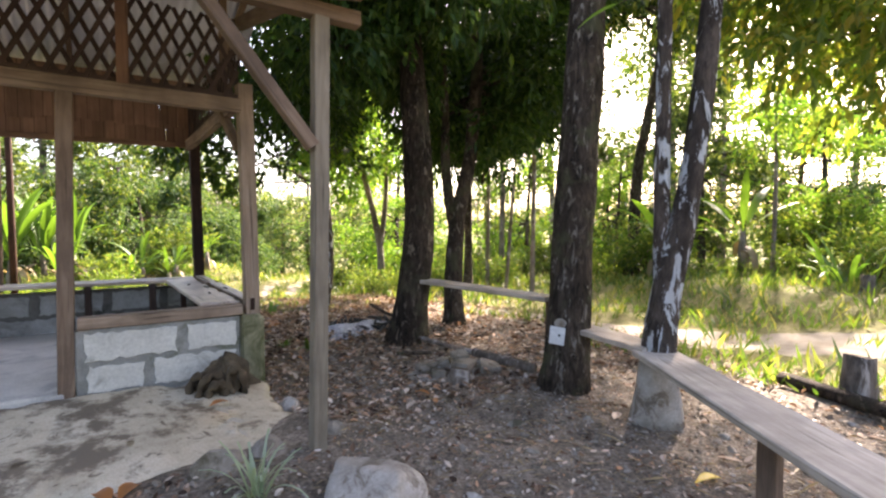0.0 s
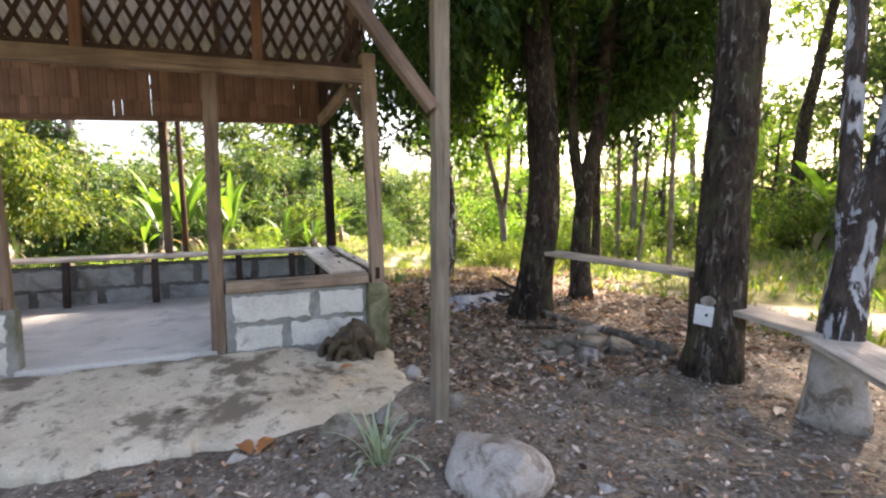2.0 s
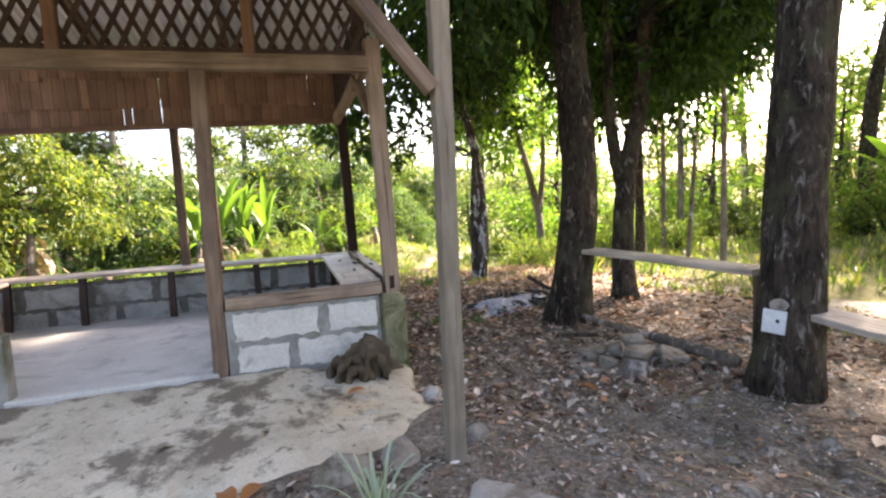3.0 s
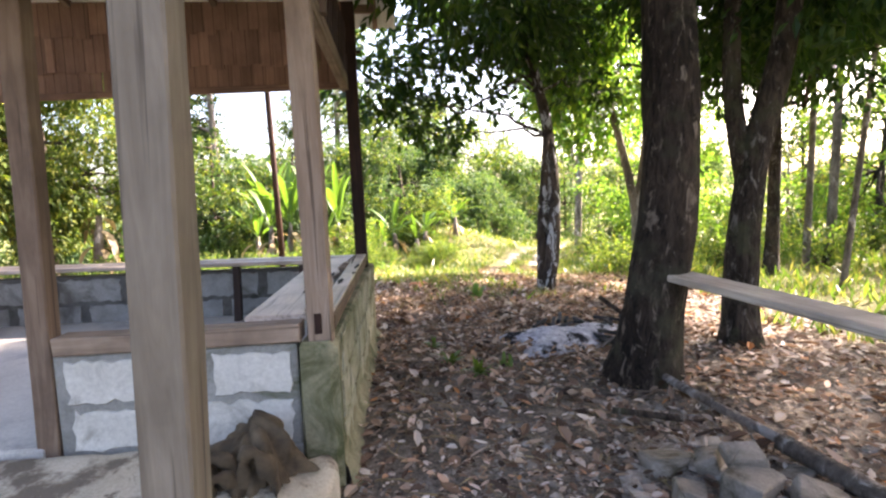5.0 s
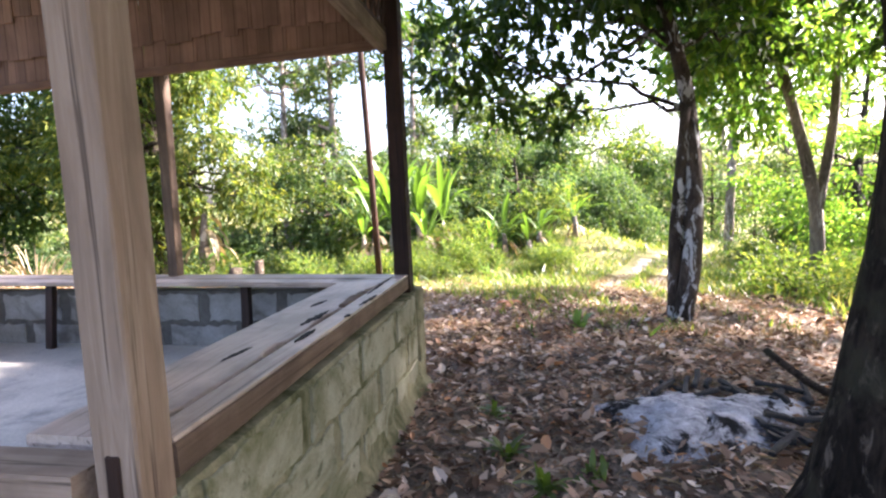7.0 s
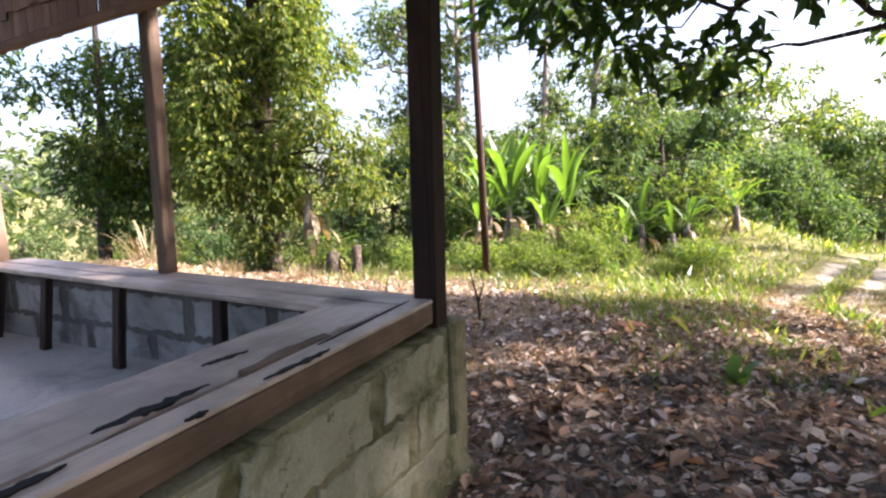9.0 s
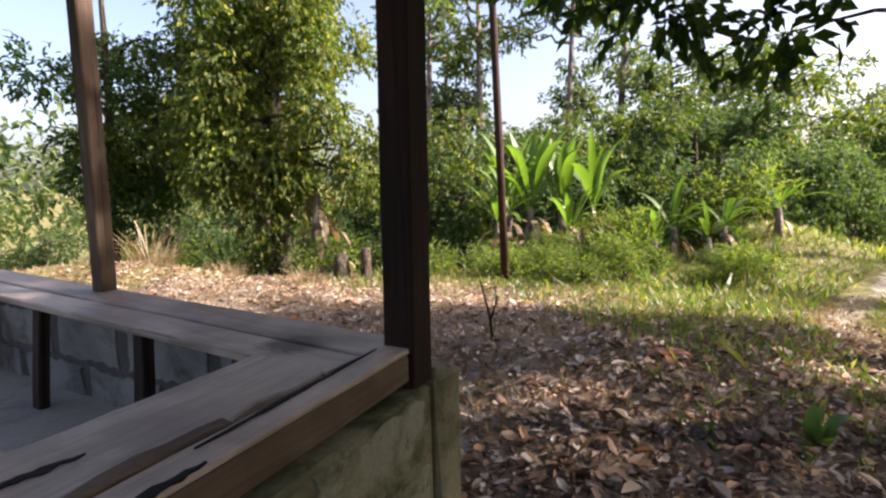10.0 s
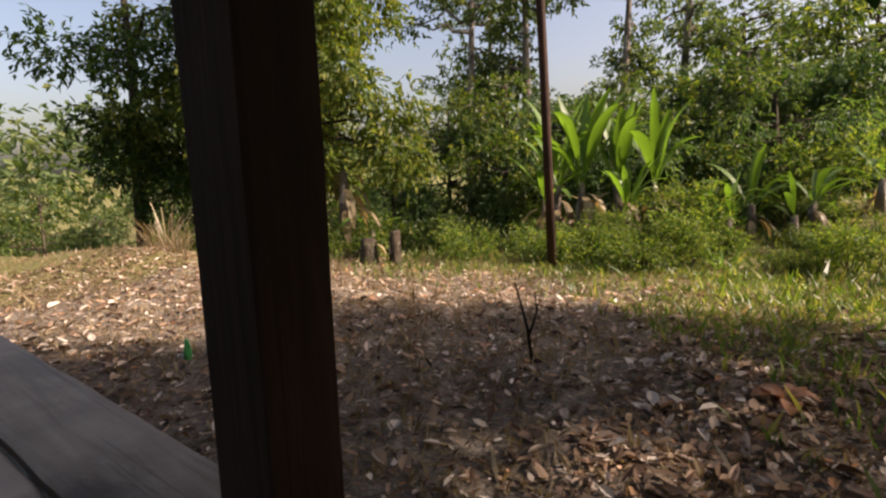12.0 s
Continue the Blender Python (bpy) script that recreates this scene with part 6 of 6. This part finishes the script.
CHAR = charcoal()
rr = random.Random(12)
for i in range(34):
    a = rr.uniform(-1.6, 1.9)
    x, y = 3.05 + 0.55 * math.cos(a) + rr.uniform(-0.3, 0.25), 6.62 + 0.42 * math.sin(a) + rr.uniform(-0.12, 0.1)
    ln, tn = rr.uniform(0.04, 0.16), rr.uniform(0, 3.1)
    z = gz(x, y) + rr.uniform(0.02, 0.06)
    ob = timber("charred_stick", (x - math.cos(tn) * ln, y - math.sin(tn) * ln, z), (x + math.cos(tn) * ln, y + math.sin(tn) * ln, z + rr.uniform(-0.01, 0.04)), 0.035, 0.03, CHAR, None, seg=4, wob=0.006)
    tagged(ob, "black charred stick in the ash", "charcoal", "charred sticks")


def sack():
    """A limp sack slumped against the pillar, in heavy folds."""
    mat, nt, bs, out = nodes_of("old_sackcloth")
    v = world_coord(nt)
    c = ramp(nt, noise_tex(nt, v, 9, 6, 0.65), [(0.3, (0.032, 0.022, 0.012)), (0.55, (0.088, 0.062, 0.034)), (0.75, (0.16, 0.116, 0.068))])
    nt.links.new(c, bs.inputs["Base Color"])
    bs.inputs["Roughness"].default_value = 0.95
    relief(nt, bs, noise_tex(nt, v, 180, 2, 0.5), 0.4, 0.004)
    base = (0.80, 4.18, apron_z(0.82, 4.18) - 0.01)
    t = thing("old_sack", base, "crumpled dark brown sack slumped against the wall", "sack")
    bm = bmesh.new()
    rows = []
    for i in range(26):
        u = i / 25
        row = []
        for j in range(84):
            a = 2 * math.pi * j / 84
            c = Vector((math.cos(a) * 3.4, math.sin(a) * 3.4, u * 1.1))
            pleat = abs(noise.noise(c + Vector((3, 1, 7)))) * 2 - 0.45
            fine = abs(noise.noise(c * 2.2 + Vector((8, 2, 1)))) * 2 - 0.45
            r = (math.cos(u * 1.5) ** 0.75) * (1 + (0.48 * pleat + 0.20 * fine) * (1 - 0.4 * u)) + 0.16 * (1 - u) ** 6
            x, y = 0.185 * r * math.cos(a), 0.13 * r * math.sin(a)
            h = 0.235 * math.sin(u * 1.5) ** 0.9 * (1 + 0.22 * math.cos(a - 0.4) * u) + 0.022 * pleat * u
            row.append(bm.verts.new((x, y, h)))
        rows.append(row)
    for r0, r1 in zip(rows, rows[1:]):
        for j in range(84):
            k = (j + 1) % 84
            bm.faces.new((r0[j], r0[k], r1[k], r1[j]))
    bm.faces.new(rows[-1])
    part("body", bm, mat, t, "", Matrix.Translation(base), True)
    # the mouth gapes in loose, rolled loops of cloth
    for k, (dx, dy, r, tall, tip) in enumerate(((-0.11, -0.155, 0.085, 0.105, 0.3), (-0.08, -0.185, 0.055, 0.070, 0.5), (0.06, -0.165, 0.065, 0.12, -0.2), (-0.19, -0.08, 0.06, 0.09, 0.4))):
        bm = bmesh.new()
        loop = []
        for q in range(25):
            a = math.pi * (-0.12 + 1.24 * q / 24)
            loop.append((base[0] + dx + r * math.cos(a) * (1 + 0.1 * math.sin(a * 3 + k)), base[1] + dy + 0.03 * math.sin(a * 2 + k) - tip * 0.05 * math.sin(a), base[2] + 0.012 + tall * max(-0.05, math.sin(a)) * 1.5))
        tube(bm, loop, [0.026 + 0.010 * math.sin(q * 0.9 + k) for q in range(25)], 9, 0.5, k + 5)
        part("fold", bm, mat, t, "", None, True)


sack()


def tuft(name, x, y, n, h, w, mat, label, seed, z=None, spread=0.8, category="plant"):
    rng = random.Random(seed)
    zz = gz(x, y) if z is None else z
    t = thing(name, (x, y, zz), label, category)
    for i in range(n):
        bm = bmesh.new()
        a = rng.uniform(0, 6.28)
        lean = rng.uniform(0.1, spread)
        blade_leaf(bm, (x + rng.uniform(-0.03, 0.03), y + rng.uniform(-0.03, 0.03), zz - 0.01), (math.cos(a) * lean, math.sin(a) * lean, 1), h * rng.uniform(0.55, 1.15), w, rng.uniform(0.6, 2.2), rng, 6)
        part("leaf", bm, mat, t, "", None, True)


PALE_BLADE = leaf_mat("grey_green_blade", [(0, (0.24, 0.30, 0.23)), (1, (0.38, 0.43, 0.34))], 0.3)
tuft("strap_leaf_plant", 0.63, 2.53, 30, 0.30, 0.015, PALE_BLADE, "tuft of pale grey-green strap leaves", 3, spread=0.75)
tuft("green_seedling", 2.45, 8.65, 9, 0.24, 0.07, BANANA, "bright green seedling in the leaf litter", 4, spread=1.4)
tuft("green_seedling", 2.05, 5.75, 22, 0.15, 0.035, GRASS, "low green weed in the leaf litter", 5, spread=1.5)
tuft("green_seedling", 1.85, 6.05, 20, 0.15, 0.035, GRASS, "low green weed in the leaf litter", 6, spread=1.5)
tuft("green_seedling", 1.75, 6.6, 18, 0.15, 0.035, GRASS, "low green weed in the leaf litter", 7, spread=1.5)
tuft("green_seedling", 2.3, 5.9, 18, 0.13, 0.035, GRASS, "low green weed in the leaf litter", 9, spread=1.5)

twig = thing("upright_twig", on_ground(0.34, 9.53), "bare forked twig standing in the litter", "twig")
bm = bmesh.new()
tz = gz(0.34, 9.53)
tube(bm, [(0.34, 9.53, tz - 0.05), (0.30, 9.53, tz + 0.25), (0.22, 9.52, tz + 0.55)], [0.014, 0.011, 0.006], 6)
tube(bm, [(0.31, 9.53, tz + 0.2), (0.36, 9.55, tz + 0.38), (0.34, 9.55, tz + 0.5)], [0.009, 0.007, 0.004], 6)
part("stem", bm, BARK_DARK, twig, "", None, True)

ORANGE = leaf_mat("orange_dead_leaf", [(0, (0.30, 0.12, 0.04)), (1, (0.42, 0.20, 0.07))], 0.25, (1.2, 0.9, 0.5))
YELLOW = leaf_mat("yellow_fallen_leaf", [(0, (0.50, 0.36, 0.05)), (1, (0.55, 0.42, 0.08))], 0.3, (1.1, 1.0, 0.5))


def big_leaf(x, y, length, width, turn, mat, label, seed, droop=0.8, rise=0.25, n=1, z=None):
    rng = random.Random(seed)
    zz = (gz(x, y) if z is None else z) + 0.012
    t = thing("fallen_leaf", (x, y, zz), label, "leaf")
    for i in range(n):
        a = turn + i * 1.1
        bm = bmesh.new()
        blade_leaf(bm, (x + rng.uniform(-0.03, 0.03), y + rng.uniform(-0.03, 0.03), zz), (math.cos(a), math.sin(a), rise), length, width, droop, rng, 7, 0.35)
        for q in bm.verts:
            q.co.z = max(q.co.z, zz - 0.004)
        part("blade", bm, mat, t, "", None, True)


big_leaf(1.70, 9.62, 0.19, 0.10, 0.3, ORANGE, "curled orange-brown dead leaves", 3, 1.4, 0.7, 5)
big_leaf(2.78, 1.52, 0.20, 0.075, -0.2, YELLOW, "single yellow fallen leaf on the soil", 4)
big_leaf(0.62, 3.72, 0.15, 0.07, 0.4, ORANGE, "brown fallen leaf on the cement apron", 5, z=0.19)
big_leaf(0.05, 2.86, 0.16, 0.09, 0.9, ORANGE, "brown curled leaf at the apron edge", 6, 1.2, 0.5, 2)
big_leaf(2.6, 8.5, 0.15, 0.06, 0.9, YELLOW, "single yellow fallen leaf on the litter", 7)
big_leaf(2.35, 3.55, 0.16, 0.07, 2.0, ORANGE, "orange fallen leaf on the litter", 8)
big_leaf(3.05, 3.62, 0.2, 0.1, 2.6, DRYLEAF, "large pale curled dead leaf", 9)
rr = random.Random(31)
for i in range(26):
    big_leaf(rr.uniform(1.4, 3.4), rr.uniform(7.2, 10.0), rr.uniform(0.12, 0.2), rr.uniform(0.06, 0.1), rr.uniform(0, 6.28), DRYLEAF, "large curled dead leaf on the litter", 100 + i, rr.uniform(0.5, 1.6), rr.uniform(0.2, 0.6))

packet = thing("crushed_packet", on_ground(-1.91, 8.49), "crushed green and white snack packet", "packet")
WHITE = mineral_mat("white_plastic", [(0.3, (0.5, 0.5, 0.49)), (0.7, (0.65, 0.65, 0.63))], 6, 40, None, 2, (0.5, 0.6), 0.2, 0.4)
GREEN = mineral_mat("green_plastic", [(0.3, (0.05, 0.35, 0.12)), (0.7, (0.07, 0.42, 0.15))], 6, 40, None, 2, (0.5, 0.6), 0.2, 0.4)
part("body", rock_bm(0.035, 0.03, 0.12, random.Random(3), 3, 0.4), GREEN, packet, "", Matrix.Translation((-1.91, 8.49, gz(-1.91, 8.49))), True)
part("flap", rock_bm(0.045, 0.03, 0.03, random.Random(5), 3, 0.5), WHITE, packet, "white torn flap", Matrix.Translation((-1.95, 8.47, gz(-1.91, 8.49))), True)

# card nailed to the trunk between the benches
card = thing("notice_card", (3.345, 3.085, 0.40), "small white card nailed to the trunk", "card")
m = Matrix.Translation((3.345, 3.085, 0.40)) @ Matrix.Rotation(radians(-64), 4, "Z") @ Matrix.Rotation(radians(5), 4, "Y")
part("sheet", block_bm(0.135, 0.008, 0.155, 0.002, 0.002), WHITE, card, "", m)
part("nail", block_bm(0.02, 0.012, 0.02, 0.003, 0.001), CHAR, card, "", m @ Matrix.Translation((0.02, -0.006, 0.075)))
part("torn_strip", rock_bm(0.055, 0.008, 0.075, random.Random(11), 3, 0.5), PALE_STONE, card, "faded torn strip above the card", m @ Matrix.Translation((0.01, 0, 0.16)))
bm = bmesh.new()
tube(bm, [(3.46, 2.19, -0.08), (3.465, 2.19, 0.06), (3.47, 2.19, 0.2), (3.49, 2.205, 0.34), (3.50, 2.21, 0.43)], [0.20, 0.175, 0.16, 0.145, 0.125], 20, 0.35, 3)
part("collar", bm, PALE_STONE, tree_d, "flaking grey cement collar round the foot", None, True)
